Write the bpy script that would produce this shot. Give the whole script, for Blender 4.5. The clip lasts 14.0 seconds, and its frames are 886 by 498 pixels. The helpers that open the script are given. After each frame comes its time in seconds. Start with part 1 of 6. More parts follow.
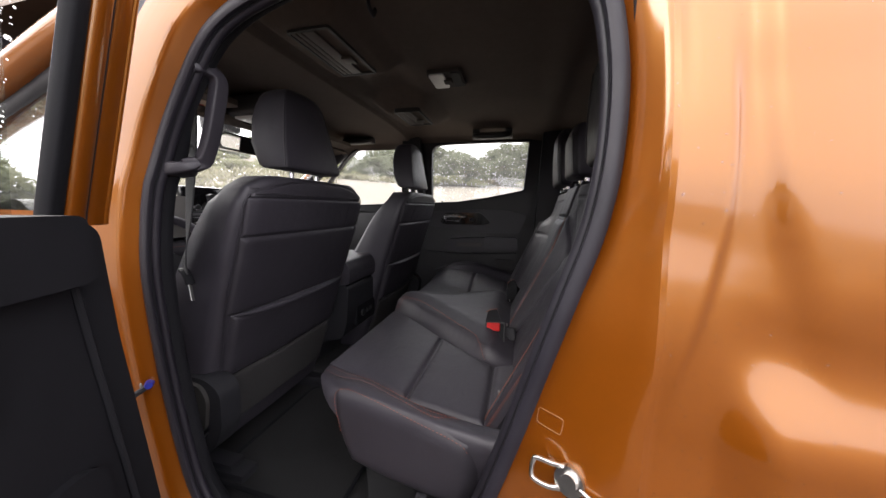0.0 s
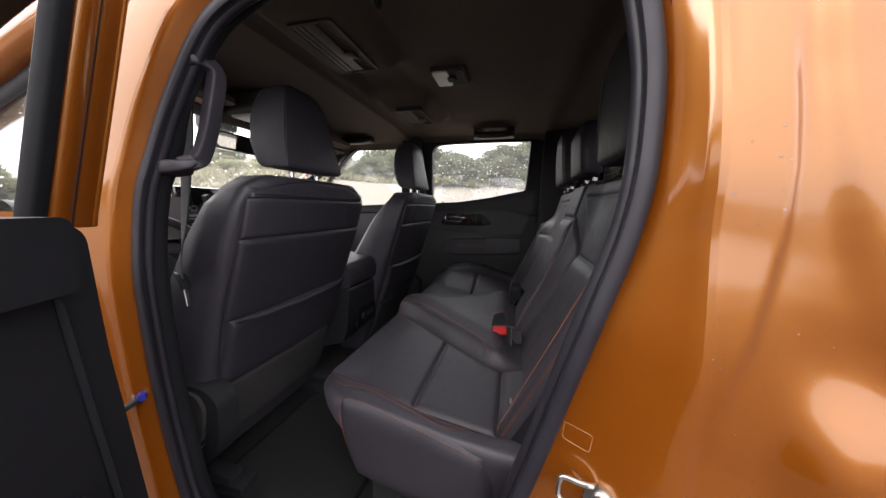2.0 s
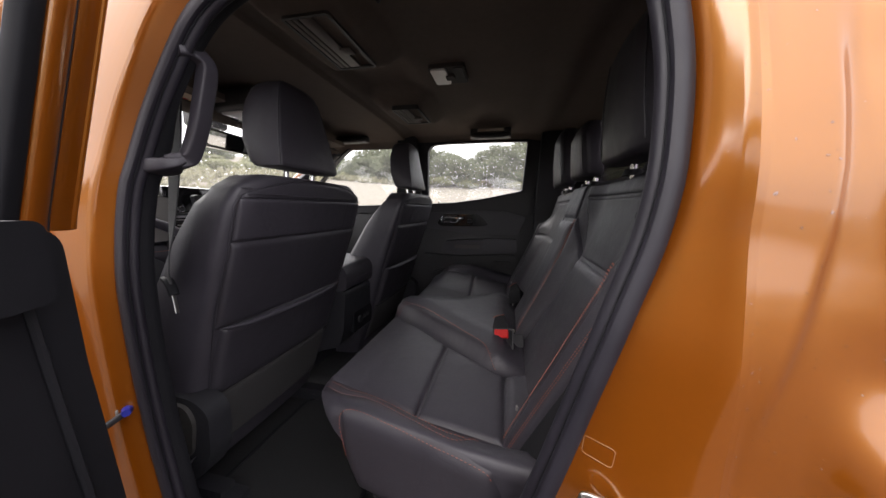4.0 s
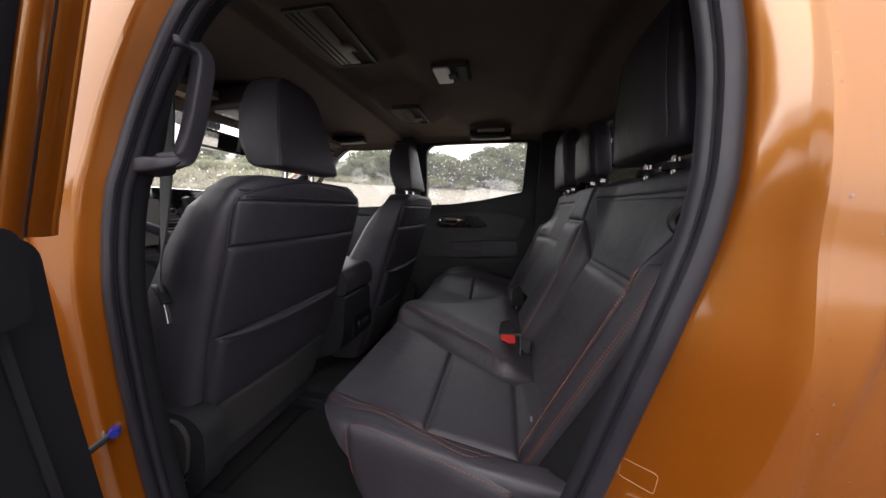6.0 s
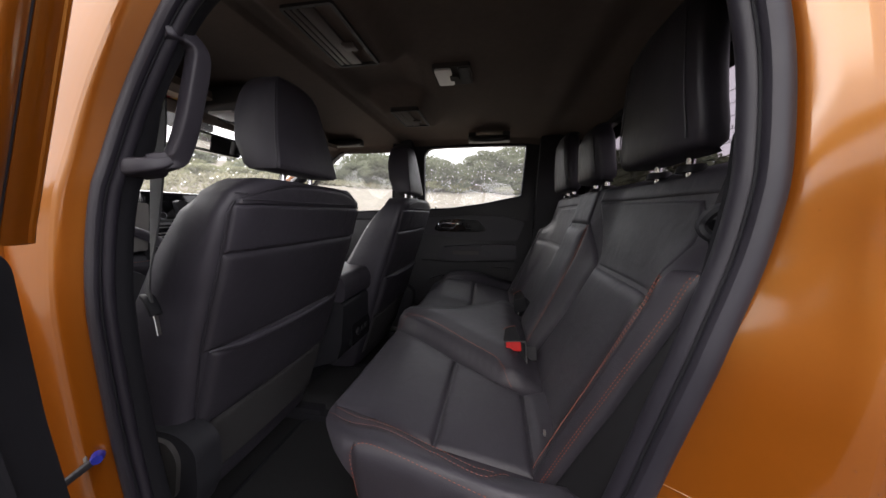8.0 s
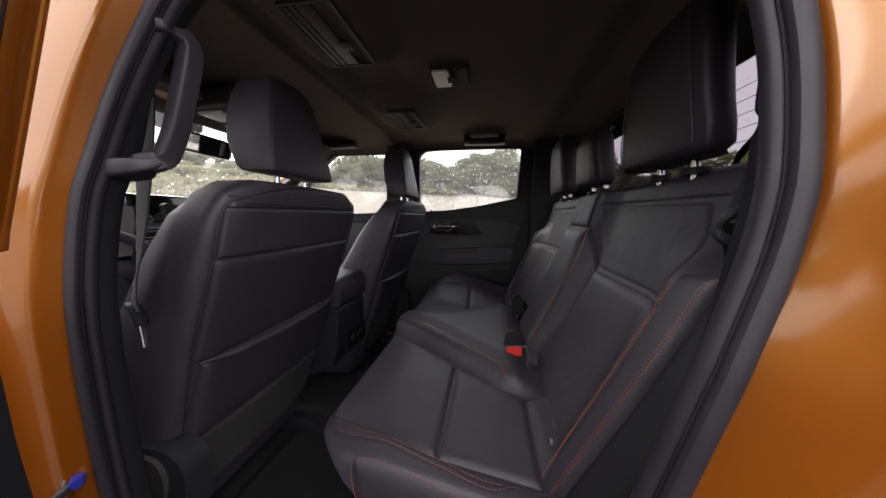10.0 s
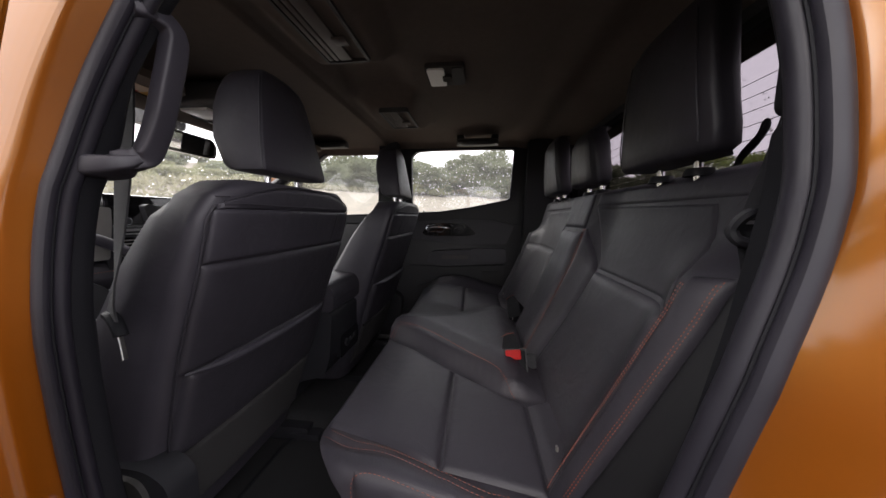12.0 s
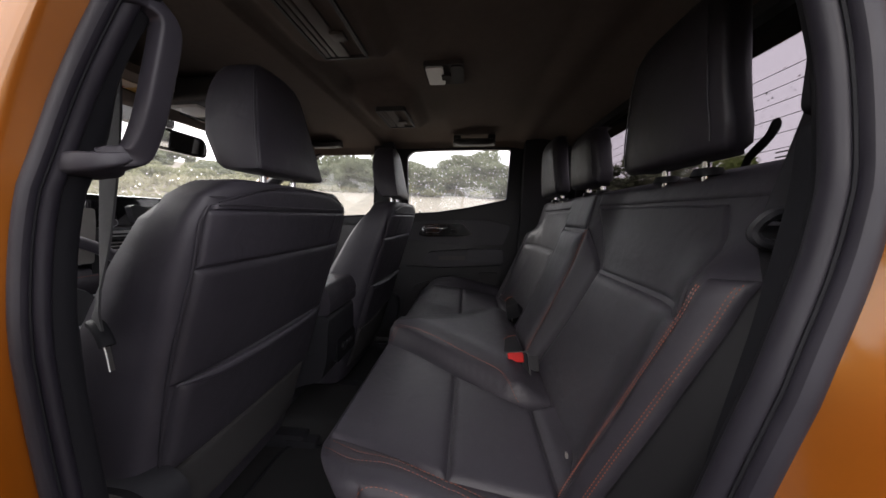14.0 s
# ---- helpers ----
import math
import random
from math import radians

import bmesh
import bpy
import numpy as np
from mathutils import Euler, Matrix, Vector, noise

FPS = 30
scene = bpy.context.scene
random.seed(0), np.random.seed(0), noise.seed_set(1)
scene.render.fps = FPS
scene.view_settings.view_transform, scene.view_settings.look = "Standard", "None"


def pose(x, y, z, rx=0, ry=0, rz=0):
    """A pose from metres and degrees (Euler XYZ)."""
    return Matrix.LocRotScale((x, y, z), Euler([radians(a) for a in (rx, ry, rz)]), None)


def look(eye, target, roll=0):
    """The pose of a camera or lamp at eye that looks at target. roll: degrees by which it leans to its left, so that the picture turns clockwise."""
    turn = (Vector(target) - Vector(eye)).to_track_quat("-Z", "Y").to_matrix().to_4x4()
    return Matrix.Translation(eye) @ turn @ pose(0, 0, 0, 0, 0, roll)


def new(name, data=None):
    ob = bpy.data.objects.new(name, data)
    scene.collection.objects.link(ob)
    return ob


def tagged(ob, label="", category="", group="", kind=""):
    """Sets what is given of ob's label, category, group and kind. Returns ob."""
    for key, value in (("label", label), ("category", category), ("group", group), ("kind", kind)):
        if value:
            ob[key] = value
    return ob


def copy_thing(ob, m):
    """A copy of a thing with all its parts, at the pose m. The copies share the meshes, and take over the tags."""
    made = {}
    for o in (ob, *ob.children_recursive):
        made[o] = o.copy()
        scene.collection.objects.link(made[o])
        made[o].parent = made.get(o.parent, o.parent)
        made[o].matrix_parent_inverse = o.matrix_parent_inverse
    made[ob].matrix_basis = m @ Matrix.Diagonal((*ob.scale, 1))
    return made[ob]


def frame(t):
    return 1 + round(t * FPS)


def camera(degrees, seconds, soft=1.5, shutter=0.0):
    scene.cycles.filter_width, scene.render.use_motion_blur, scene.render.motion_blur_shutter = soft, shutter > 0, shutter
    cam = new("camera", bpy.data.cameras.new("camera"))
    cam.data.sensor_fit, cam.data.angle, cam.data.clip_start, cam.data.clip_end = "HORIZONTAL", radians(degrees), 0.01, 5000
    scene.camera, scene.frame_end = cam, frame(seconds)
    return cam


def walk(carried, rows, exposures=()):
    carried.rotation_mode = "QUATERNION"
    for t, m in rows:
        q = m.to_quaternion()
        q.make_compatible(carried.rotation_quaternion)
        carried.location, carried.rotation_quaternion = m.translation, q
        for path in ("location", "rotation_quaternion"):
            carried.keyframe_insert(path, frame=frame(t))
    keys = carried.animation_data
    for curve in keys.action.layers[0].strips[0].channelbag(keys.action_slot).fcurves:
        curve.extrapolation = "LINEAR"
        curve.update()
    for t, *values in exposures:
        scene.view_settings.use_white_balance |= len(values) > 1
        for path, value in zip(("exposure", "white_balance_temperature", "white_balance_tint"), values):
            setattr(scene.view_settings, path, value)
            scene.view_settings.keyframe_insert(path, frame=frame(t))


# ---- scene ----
from mathutils.bvhtree import BVHTree

cam = camera(113.1, 14.0)
PATH = [
    (0, (-0.054, -1.069, 1.318), (-0.543, 0.85, 1.036), 1.0),
    (0.5, (-0.062, -1.063, 1.318), (-0.546, 0.857, 1.037), 1.0),
    (1, (-0.072, -1.058, 1.318), (-0.549, 0.864, 1.038), 1.0),
    (1.5, (-0.078, -1.054, 1.317), (-0.552, 0.869, 1.039), 1.0),
    (2, (-0.083, -1.05, 1.317), (-0.553, 0.874, 1.04), 0.9),
    (2.5, (-0.09, -1.046, 1.318), (-0.551, 0.88, 1.04), 1.0),
    (3, (-0.096, -1.042, 1.318), (-0.545, 0.887, 1.041), 1.0),
    (5.5, (-0.133, -1.02, 1.319), (-0.522, 0.923, 1.05), 0.8),
    (6, (-0.143, -1.014, 1.32), (-0.527, 0.931, 1.054), 0.8),
    (6.5, (-0.151, -1.009, 1.32), (-0.529, 0.937, 1.058), 0.8),
    (7, (-0.158, -1.004, 1.32), (-0.528, 0.945, 1.064), 0.8),
    (7.5, (-0.165, -0.999, 1.32), (-0.524, 0.952, 1.071), 0.7),
    (8, (-0.172, -0.995, 1.321), (-0.518, 0.96, 1.079), 0.7),
    (10.5, (-0.198, -0.979, 1.322), (-0.478, 0.989, 1.099), 0.6),
    (11, (-0.204, -0.975, 1.322), (-0.466, 0.995, 1.1), 0.6),
    (11.5, (-0.21, -0.971, 1.322), (-0.453, 1.002, 1.103), 0.5),
    (12, (-0.215, -0.967, 1.323), (-0.441, 1.008, 1.105), 0.5),
    (12.5, (-0.222, -0.964, 1.323), (-0.432, 1.014, 1.108), 0.5),
    (13, (-0.228, -0.959, 1.323), (-0.425, 1.019, 1.109), 0.5),
    (13.5, (-0.232, -0.956, 1.323), (-0.422, 1.023, 1.108), 0.4),
    (14, (-0.238, -0.953, 1.324), (-0.415, 1.028, 1.109), 0.4),
]
EXPOSURES = ((0.0, 2.18), (1.5, 2.13), (3.0, 2.05), (5.5, 1.98), (8.0, 1.93), (14.0, 1.87))
walk(cam, [(t, look(eye, target, roll)) for t, eye, target, roll in PATH], EXPOSURES)

# ---------------------------------------------------------------- world and light
world = bpy.data.worlds.new("overcast_sky")
scene.world = world
world.use_nodes = True
wn = world.node_tree
sky = wn.nodes.new("ShaderNodeTexSky")
sky.sky_type = "NISHITA"
sky.sun_disc = False
sky.sun_elevation, sky.sun_rotation = radians(50), radians(200)
sky.dust_density, sky.air_density, sky.ozone_density = 6.0, 1.0, 0.5
cloud = wn.nodes.new("ShaderNodeMix")
cloud.data_type = "RGBA"
cloud.inputs[0].default_value = 0.85
cloud.inputs[7].default_value = (12.6, 12.1, 12.5, 1)
wn.links.new(sky.outputs[0], cloud.inputs[6])
wn.links.new(cloud.outputs[2], wn.nodes["Background"].inputs[0])
wn.nodes["Background"].inputs[1].default_value = 0.096
sun_data = bpy.data.lights.new("sun", "SUN")
sun_data.energy, sun_data.angle, sun_data.color = 1.5, radians(60), (1.0, 0.95, 0.9)
sun = new("sun", sun_data)
sun.matrix_basis = look((-8, 4, 8), (0, 0, 0))


# ---------------------------------------------------------------- materials
def mat(name, colour, rough=0.5, metal=0.0, coat=0.0, var=0.12, scale=30.0, bump=0.0, bump_scale=400.0, spec=0.5, sheen=0.0, coat_rough=0.03, wrinkle=0.0):
    """A principled material with two scales of mottling and a fine relief."""
    m = bpy.data.materials.new(name)
    m.use_nodes = True
    n, l = m.node_tree.nodes, m.node_tree.links
    p = n["Principled BSDF"]
    p.inputs["Roughness"].default_value = rough
    p.inputs["Metallic"].default_value = metal
    p.inputs["Coat Weight"].default_value = coat
    p.inputs["Coat Roughness"].default_value = coat_rough
    p.inputs["Specular IOR Level"].default_value = spec
    p.inputs["Sheen Weight"].default_value = sheen
    co = n.new("ShaderNodeTexCoord")
    big, fine = n.new("ShaderNodeTexNoise"), n.new("ShaderNodeTexNoise")
    big.inputs["Scale"].default_value, fine.inputs["Scale"].default_value = scale / 8, scale
    big.inputs["Detail"].default_value, fine.inputs["Detail"].default_value = 3, 5
    l.new(co.outputs["Object"], big.inputs["Vector"])
    l.new(co.outputs["Object"], fine.inputs["Vector"])
    add = n.new("ShaderNodeMath")
    add.operation = "ADD"
    l.new(big.outputs["Fac"], add.inputs[0])
    l.new(fine.outputs["Fac"], add.inputs[1])
    ramp = n.new("ShaderNodeMapRange")
    ramp.inputs[1].default_value, ramp.inputs[2].default_value = 0.6, 1.4
    ramp.inputs[3].default_value, ramp.inputs[4].default_value = 1 - var, 1 + var
    l.new(add.outputs[0], ramp.inputs[0])
    mul = n.new("ShaderNodeVectorMath")
    mul.operation = "SCALE"
    mul.inputs[0].default_value = colour
    l.new(ramp.outputs[0], mul.inputs[3])
    l.new(mul.outputs[0], p.inputs["Base Color"])
    r2 = n.new("ShaderNodeMapRange")
    r2.inputs[1].default_value, r2.inputs[2].default_value = 0.6, 1.4
    r2.inputs[3].default_value, r2.inputs[4].default_value = max(0.0, rough * (1 - var)), min(1.0, rough * (1 + var))
    l.new(add.outputs[0], r2.inputs[0])
    l.new(r2.outputs[0], p.inputs["Roughness"])
    if bump:
        t, b = n.new("ShaderNodeTexNoise"), n.new("ShaderNodeBump")
        t.inputs["Scale"].default_value, t.inputs["Detail"].default_value = bump_scale, 2
        l.new(co.outputs["Object"], t.inputs["Vector"])
        b.inputs["Strength"].default_value, b.inputs["Distance"].default_value = bump, 0.002
        l.new(t.outputs["Fac"], b.inputs["Height"])
        l.new(b.outputs[0], p.inputs["Normal"])
        if wrinkle:
            t2, b2 = n.new("ShaderNodeTexNoise"), n.new("ShaderNodeBump")
            t2.inputs["Scale"].default_value, t2.inputs["Detail"].default_value = 26, 3
            t2.inputs["Distortion"].default_value = 0.6
            l.new(co.outputs["Object"], t2.inputs["Vector"])
            b2.inputs["Strength"].default_value, b2.inputs["Distance"].default_value = wrinkle, 0.010
            l.new(t2.outputs["Fac"], b2.inputs["Height"])
            l.new(b2.outputs[0], b.inputs["Normal"])
    return m


def pane_mat(name, tint, gloss_rough=0.0):
    m = bpy.data.materials.new(name)
    m.use_nodes = True
    n, l = m.node_tree.nodes, m.node_tree.links
    n.clear()
    out, mix, tr, gl, fr, pw, ma = (n.new("ShaderNode" + k) for k in ("OutputMaterial", "MixShader", "BsdfTransparent", "BsdfGlossy", "LayerWeight", "Math", "Math"))
    tr.inputs[0].default_value = (*tint, 1)
    gl.inputs["Roughness"].default_value = gloss_rough
    pw.operation, ma.operation = "POWER", "MULTIPLY_ADD"
    pw.inputs[1].default_value = 5.0
    ma.inputs[1].default_value, ma.inputs[2].default_value = 0.93, 0.045
    l.new(fr.outputs["Facing"], pw.inputs[0])
    l.new(pw.outputs[0], ma.inputs[0])
    l.new(ma.outputs[0], mix.inputs[0])
    l.new(tr.outputs[0], mix.inputs[1])
    l.new(gl.outputs[0], mix.inputs[2])
    l.new(mix.outputs[0], out.inputs[0])
    return m


def leaf_mat(name, colour):
    """Thin leaves that let some light through."""
    m = mat(name, colour, 0.65, 0, 0, 0.35, 6, 0, 1, 0.3)
    n, l = m.node_tree.nodes, m.node_tree.links
    p = n["Principled BSDF"]
    tl, mx = n.new("ShaderNodeBsdfTranslucent"), n.new("ShaderNodeMixShader")
    l.new(p.inputs["Base Color"].links[0].from_socket, tl.inputs[0])
    mx.inputs[0].default_value = 0.45
    l.new(p.outputs[0], mx.inputs[1])
    l.new(tl.outputs[0], mx.inputs[2])
    l.new(mx.outputs[0], n["Material Output"].inputs[0])
    return m


def paint_mat():
    """Metallic paint: a deep orange ground with golden flakes under one clear coat."""
    m = mat("orange_metallic_paint", (0.174, 0.0415, 0.0003), 0.45, 0.0, 1.0, 0.06, 40, coat_rough=0.035, spec=0.2)
    n, l = m.node_tree.nodes, m.node_tree.links
    ground = n["Principled BSDF"]
    flake, mix = n.new("ShaderNodeBsdfPrincipled"), n.new("ShaderNodeMixShader")
    for p in (ground, flake):
        p.inputs["Coat Weight"].default_value = 1.0
        p.inputs["Coat Roughness"].default_value = 0.10
        p.inputs["Coat IOR"].default_value = 1.50
    flake.inputs["Base Color"].default_value = (0.33, 0.146, 0.003, 1)
    flake.inputs["Metallic"].default_value = 1.0
    flake.inputs["Roughness"].default_value = 0.34
    mix.inputs[0].default_value = 0.25
    l.new(ground.outputs[0], mix.inputs[1])
    l.new(flake.outputs[0], mix.inputs[2])
    l.new(mix.outputs[0], n["Material Output"].inputs[0])
    return m


PAINT = paint_mat()
LEATHER = mat("black_leather", (0.0305, 0.0276, 0.0355), 0.50, 0, 0, 0.16, 25, 0.14, 2200, 0.5, wrinkle=0.16)
LEATHER_DARK = mat("black_leather_side", (0.0248, 0.0224, 0.0286), 0.50, 0, 0, 0.14, 25, 0.12, 2200, 0.45, wrinkle=0.12)
PLASTIC = mat("black_grained_plastic", (0.0145, 0.0145, 0.0175), 0.52, 0, 0, 0.1, 40, 0.12, 2600, 0.35)
GLOSS_BLACK = mat("gloss_black_plastic", (0.01, 0.01, 0.011), 0.12, 0, 0.5, 0.05, 40)
GREY_PLASTIC = mat("grey_plastic", (0.19, 0.18, 0.17), 0.4, 0, 0, 0.06, 40, 0.1, 1400)
HEADLINER = mat("charcoal_headliner_cloth", (0.128, 0.102, 0.084), 0.95, 0, 0, 0.12, 60, 0.5, 1600, 0.2)
GRIP_PLASTIC = mat("black_grip_plastic", (0.026, 0.0235, 0.030), 0.46, 0, 0, 0.1, 40, 0.10, 2600, 0.42)
# Darker copy of PLASTIC; shade at the door opening is in its colour.
SHADE_TRIM = mat("black_plastic_with_shade", (0.0075, 0.0075, 0.0095), 0.66, 0, 0, 0.12, 40, 0.14, 2600, 0.16)
VINYL = mat("black_side_vinyl", (0.009, 0.0088, 0.0105), 0.62, 0, 0, 0.12, 40, 0.12, 2400, 0.25)
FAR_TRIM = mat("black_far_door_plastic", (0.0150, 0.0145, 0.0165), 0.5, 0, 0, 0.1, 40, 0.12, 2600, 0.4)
RUBBER = mat("black_rubber_seal", (0.0105, 0.0092, 0.0140), 0.52, 0, 0, 0.2, 30, 0.08, 2500, 0.32)
CARPET = mat("black_carpet", (0.024, 0.024, 0.025), 0.95, 0, 0, 0.3, 120, 1.0, 1800, 0.2)
FELT = mat("grey_black_felt", (0.046, 0.044, 0.045), 0.95, 0, 0, 0.25, 150, 0.8, 1800, 0.2)
WEBBING_BLACK = mat("black_belt_webbing", (0.016, 0.0155, 0.019), 0.75, 0, 0, 0.12, 200, 0.5, 2500, 0.3)
WEBBING = mat("grey_belt_webbing", (0.040, 0.040, 0.044), 0.75, 0, 0, 0.12, 200, 0.5, 2500, 0.3)
VENT_SLAT = mat("brown_grey_slat", (0.085, 0.070, 0.062), 0.5, 0, 0, 0.06, 40)
LINER_TRIM = mat("charcoal_plastic", (0.032, 0.030, 0.029), 0.5, 0, 0, 0.06, 40, 0.1, 1400)
STITCH = mat("orange_red_thread", (0.25, 0.068, 0.036), 0.8, 0, 0, 0.1, 200)
CHROME = mat("chrome", (0.78, 0.78, 0.8), 0.12, 1.0, 0, 0.04, 60)
DULL_STEEL = mat("dull_steel", (0.30, 0.29, 0.28), 0.5, 1.0, 0, 0.15, 120)
STEEL = mat("bright_zinc_steel", (0.62, 0.60, 0.58), 0.30, 1.0, 0, 0.12, 120)
SATIN = mat("satin_silver", (0.55, 0.55, 0.56), 0.32, 1.0, 0, 0.06, 60)
RED = mat("red_button_plastic", (0.42, 0.012, 0.011), 0.6, 0, 0, 0.08, 60, 0.08, 900, 0.2)
BLUE = mat("blue_cap_plastic", (0.012, 0.018, 0.22), 0.35, 0, 0, 0.05, 60)
SMOKED_LENS = mat("smoked_lamp_lens", (0.040, 0.037, 0.035), 0.65, 0, 0, 0.08, 60, spec=0.15)
LENS = mat("frosted_lamp_lens", (0.62, 0.6, 0.57), 0.3, 0, 0, 0.06, 60)
FILM = mat("clear_film_edge", (0.36, 0.20, 0.10), 0.2, 0, 0, 0.05, 60)
SMOKED = mat("smoked_lens", (0.065, 0.057, 0.052), 0.75, 0, 0, 0.06, 60, spec=0.12)
AMBER = mat("amber_print", (0.62, 0.33, 0.05), 0.6, 0, 0, 0.1, 120)
LABEL = mat("pale_warning_label", (0.6, 0.45, 0.3), 0.6, 0, 0, 0.1, 120)
PRINT = mat("dark_print", (0.05, 0.04, 0.04), 0.6, 0, 0, 0.1, 60)
SCREEN = mat("dark_screen_glass", (0.006, 0.006, 0.007), 0.08, 0, 0, 0.05, 30)
MIRROR = mat("mirror_glass", (0.8, 0.8, 0.8), 0.02, 1.0, 0, 0.01, 30)
DROP = pane_mat("water_drop", (0.9, 0.9, 0.92))
WET = pane_mat("rain_wet_glass", (0.90, 0.91, 0.91))
wn_ = WET.node_tree.nodes
veil, veil_mix = wn_.new("ShaderNodeBsdfTranslucent"), wn_.new("ShaderNodeMixShader")
veil.inputs[0].default_value = (0.9, 0.9, 0.9, 1)
veil_mix.inputs[0].default_value = 0.03
last = [k for k in wn_ if k.type == "OUTPUT_MATERIAL"][0]
WET.node_tree.links.new(last.inputs[0].links[0].from_socket, veil_mix.inputs[1])
WET.node_tree.links.new(veil.outputs[0], veil_mix.inputs[2])
WET.node_tree.links.new(veil_mix.outputs[0], last.inputs[0])
GLASS = pane_mat("clear_car_glass", (0.88, 0.90, 0.89))
PRIVACY = pane_mat("dark_tinted_rear_glass", (0.40, 0.38, 0.40))
CLEAR = pane_mat("clear_side_glass", (0.96, 0.97, 0.965))
SAND = mat("pale_sand", (0.195, 0.176, 0.145), 0.9, 0, 0, 0.25, 2, 0.6, 40, 0.2)
LEAF = leaf_mat("grey_green_leaves", (0.140, 0.155, 0.095))
LEAF_PALE = leaf_mat("dry_olive_leaves", (0.205, 0.210, 0.115))
STRAW = leaf_mat("dry_straw_grass", (0.225, 0.215, 0.140))
LEAF_LIME = leaf_mat("fresh_green_leaves", (0.15, 0.19, 0.05))
# Unseen ground, coloured dark so the paint reflects less light low down.
DARK_GROUND = mat("dark_unseen_ground", (0.042, 0.038, 0.034), 0.75, 0, 0, 0.35, 8, 0.8, 60, 0.3)
BARK = mat("grey_bark", (0.13, 0.11, 0.09), 0.9, 0, 0, 0.3, 20, 0.6, 80, 0.2)


# ---------------------------------------------------------------- building tools
def thing(name, label, category, group="", kind="", at=(0, 0, 0)):
    ob = new(name)
    ob.location = at
    return tagged(ob, label, category, group, kind)


def part(name, bm, material, parent, label="", sharp=38):
    """Links a bmesh as one mesh object under a thing or a part. The mesh is given in world metres."""
    me = bpy.data.meshes.new(name)
    bmesh.ops.recalc_face_normals(bm, faces=bm.faces)
    bm.to_mesh(me)
    bm.free()
    me.materials.append(material)
    me.polygons.foreach_set("use_smooth", [True] * len(me.polygons))
    me.set_sharp_from_angle(angle=radians(sharp))
    ob = new(name, me)
    if parent is not None:
        ob.parent = parent
        base = Vector((0, 0, 0))
        up = parent
        while up is not None:
            base += up.location
            up = up.parent
        ob.location = -base
        me.transform(Matrix.Translation(-base))
        ob.location = (0, 0, 0)
    if label:
        ob["label"] = label
    return ob


def solo(name, bm, material, label, category, group="", kind="", sharp=38):
    return tagged(part(name, bm, material, None, "", sharp), label, category, group, kind)


def smoothstep(a, b, x):
    t = min(1.0, max(0.0, (x - a) / (b - a)))
    return t * t * (3 - 2 * t)


def lerp_table(table, x):
    """Piecewise linear interpolation in rows of (x, value)."""
    if x <= table[0][0]:
        return table[0][1]
    for (a, va), (b, vb) in zip(table, table[1:]):
        if x <= b:
            return va + (vb - va) * (x - a) / (b - a)
    return table[-1][1]


def spline(points, n, closed=False):
    """A Catmull-Rom curve through the points, n steps to each stretch."""
    pts = [Vector(p) for p in points]
    k = len(pts)
    out = []
    for i in range(k if closed else k - 1):
        p0 = pts[(i - 1) % k] if closed or i > 0 else pts[0] * 2 - pts[1]
        p1, p2 = pts[i % k], pts[(i + 1) % k]
        p3 = pts[(i + 2) % k] if closed or i + 2 < k else pts[-1] * 2 - pts[-2]
        for j in range(n):
            t = j / n
            out.append(0.5 * ((2 * p1) + (p2 - p0) * t + (2 * p0 - 5 * p1 + 4 * p2 - p3) * t * t + (3 * p1 - p0 - 3 * p2 + p3) * t ** 3))
    if not closed:
        out.append(pts[-1])
    return out


def loft(rings, caps=True, closed=True, bm=None, loop=False):
    """Skins rings of equal length. closed: each ring runs round; loop: the last ring joins the first."""
    bm = bm or bmesh.new()
    rows = [[bm.verts.new(p) for p in ring] for ring in rings]
    k = len(rows[0])
    pairs = list(zip(rows, rows[1:]))
    if loop:
        pairs.append((rows[-1], rows[0]))
    for a, b in pairs:
        for i in range(k if closed else k - 1):
            j = (i + 1) % k
            bm.faces.new((a[i], a[j], b[j], b[i]))
    if caps and closed and not loop:
        bm.faces.new(rows[0])
        bm.faces.new(list(reversed(rows[-1])))
    return bm


def grid(fn, nu, nv, bm=None):
    return loft([[fn(u / nu, v / nv) for u in range(nu + 1)] for v in range(nv + 1)], False, False, bm)


def oval(rx, ry, n=16, power=2.0):
    out = []
    for i in range(n):
        a = 2 * math.pi * i / n
        c, s = math.cos(a), math.sin(a)
        out.append((rx * math.copysign(abs(c) ** (2 / power), c), ry * math.copysign(abs(s) ** (2 / power), s)))
    return out


def sweep(path, profile, up=(0, 0, 1), closed=False, caps=True, bm=None, scales=None):
    """Runs a profile of (side, up) points along a path."""
    path = [Vector(p) for p in path]
    k = len(path)
    rings = []
    for i, p in enumerate(path):
        a = path[(i - 1) % k] if closed or i else p
        b = path[(i + 1) % k] if closed or i < k - 1 else p
        t = (b - a).normalized()
        u = Vector(up)
        side = t.cross(u)
        if side.length < 1e-4:
            side = t.cross(Vector((1, 0.1, 0)))
        side.normalize()
        u = side.cross(t)
        s = scales[i] if scales else 1
        rings.append([p + side * x * s + u * y * s for x, y in profile])
    return loft(rings, caps, True, bm, closed)


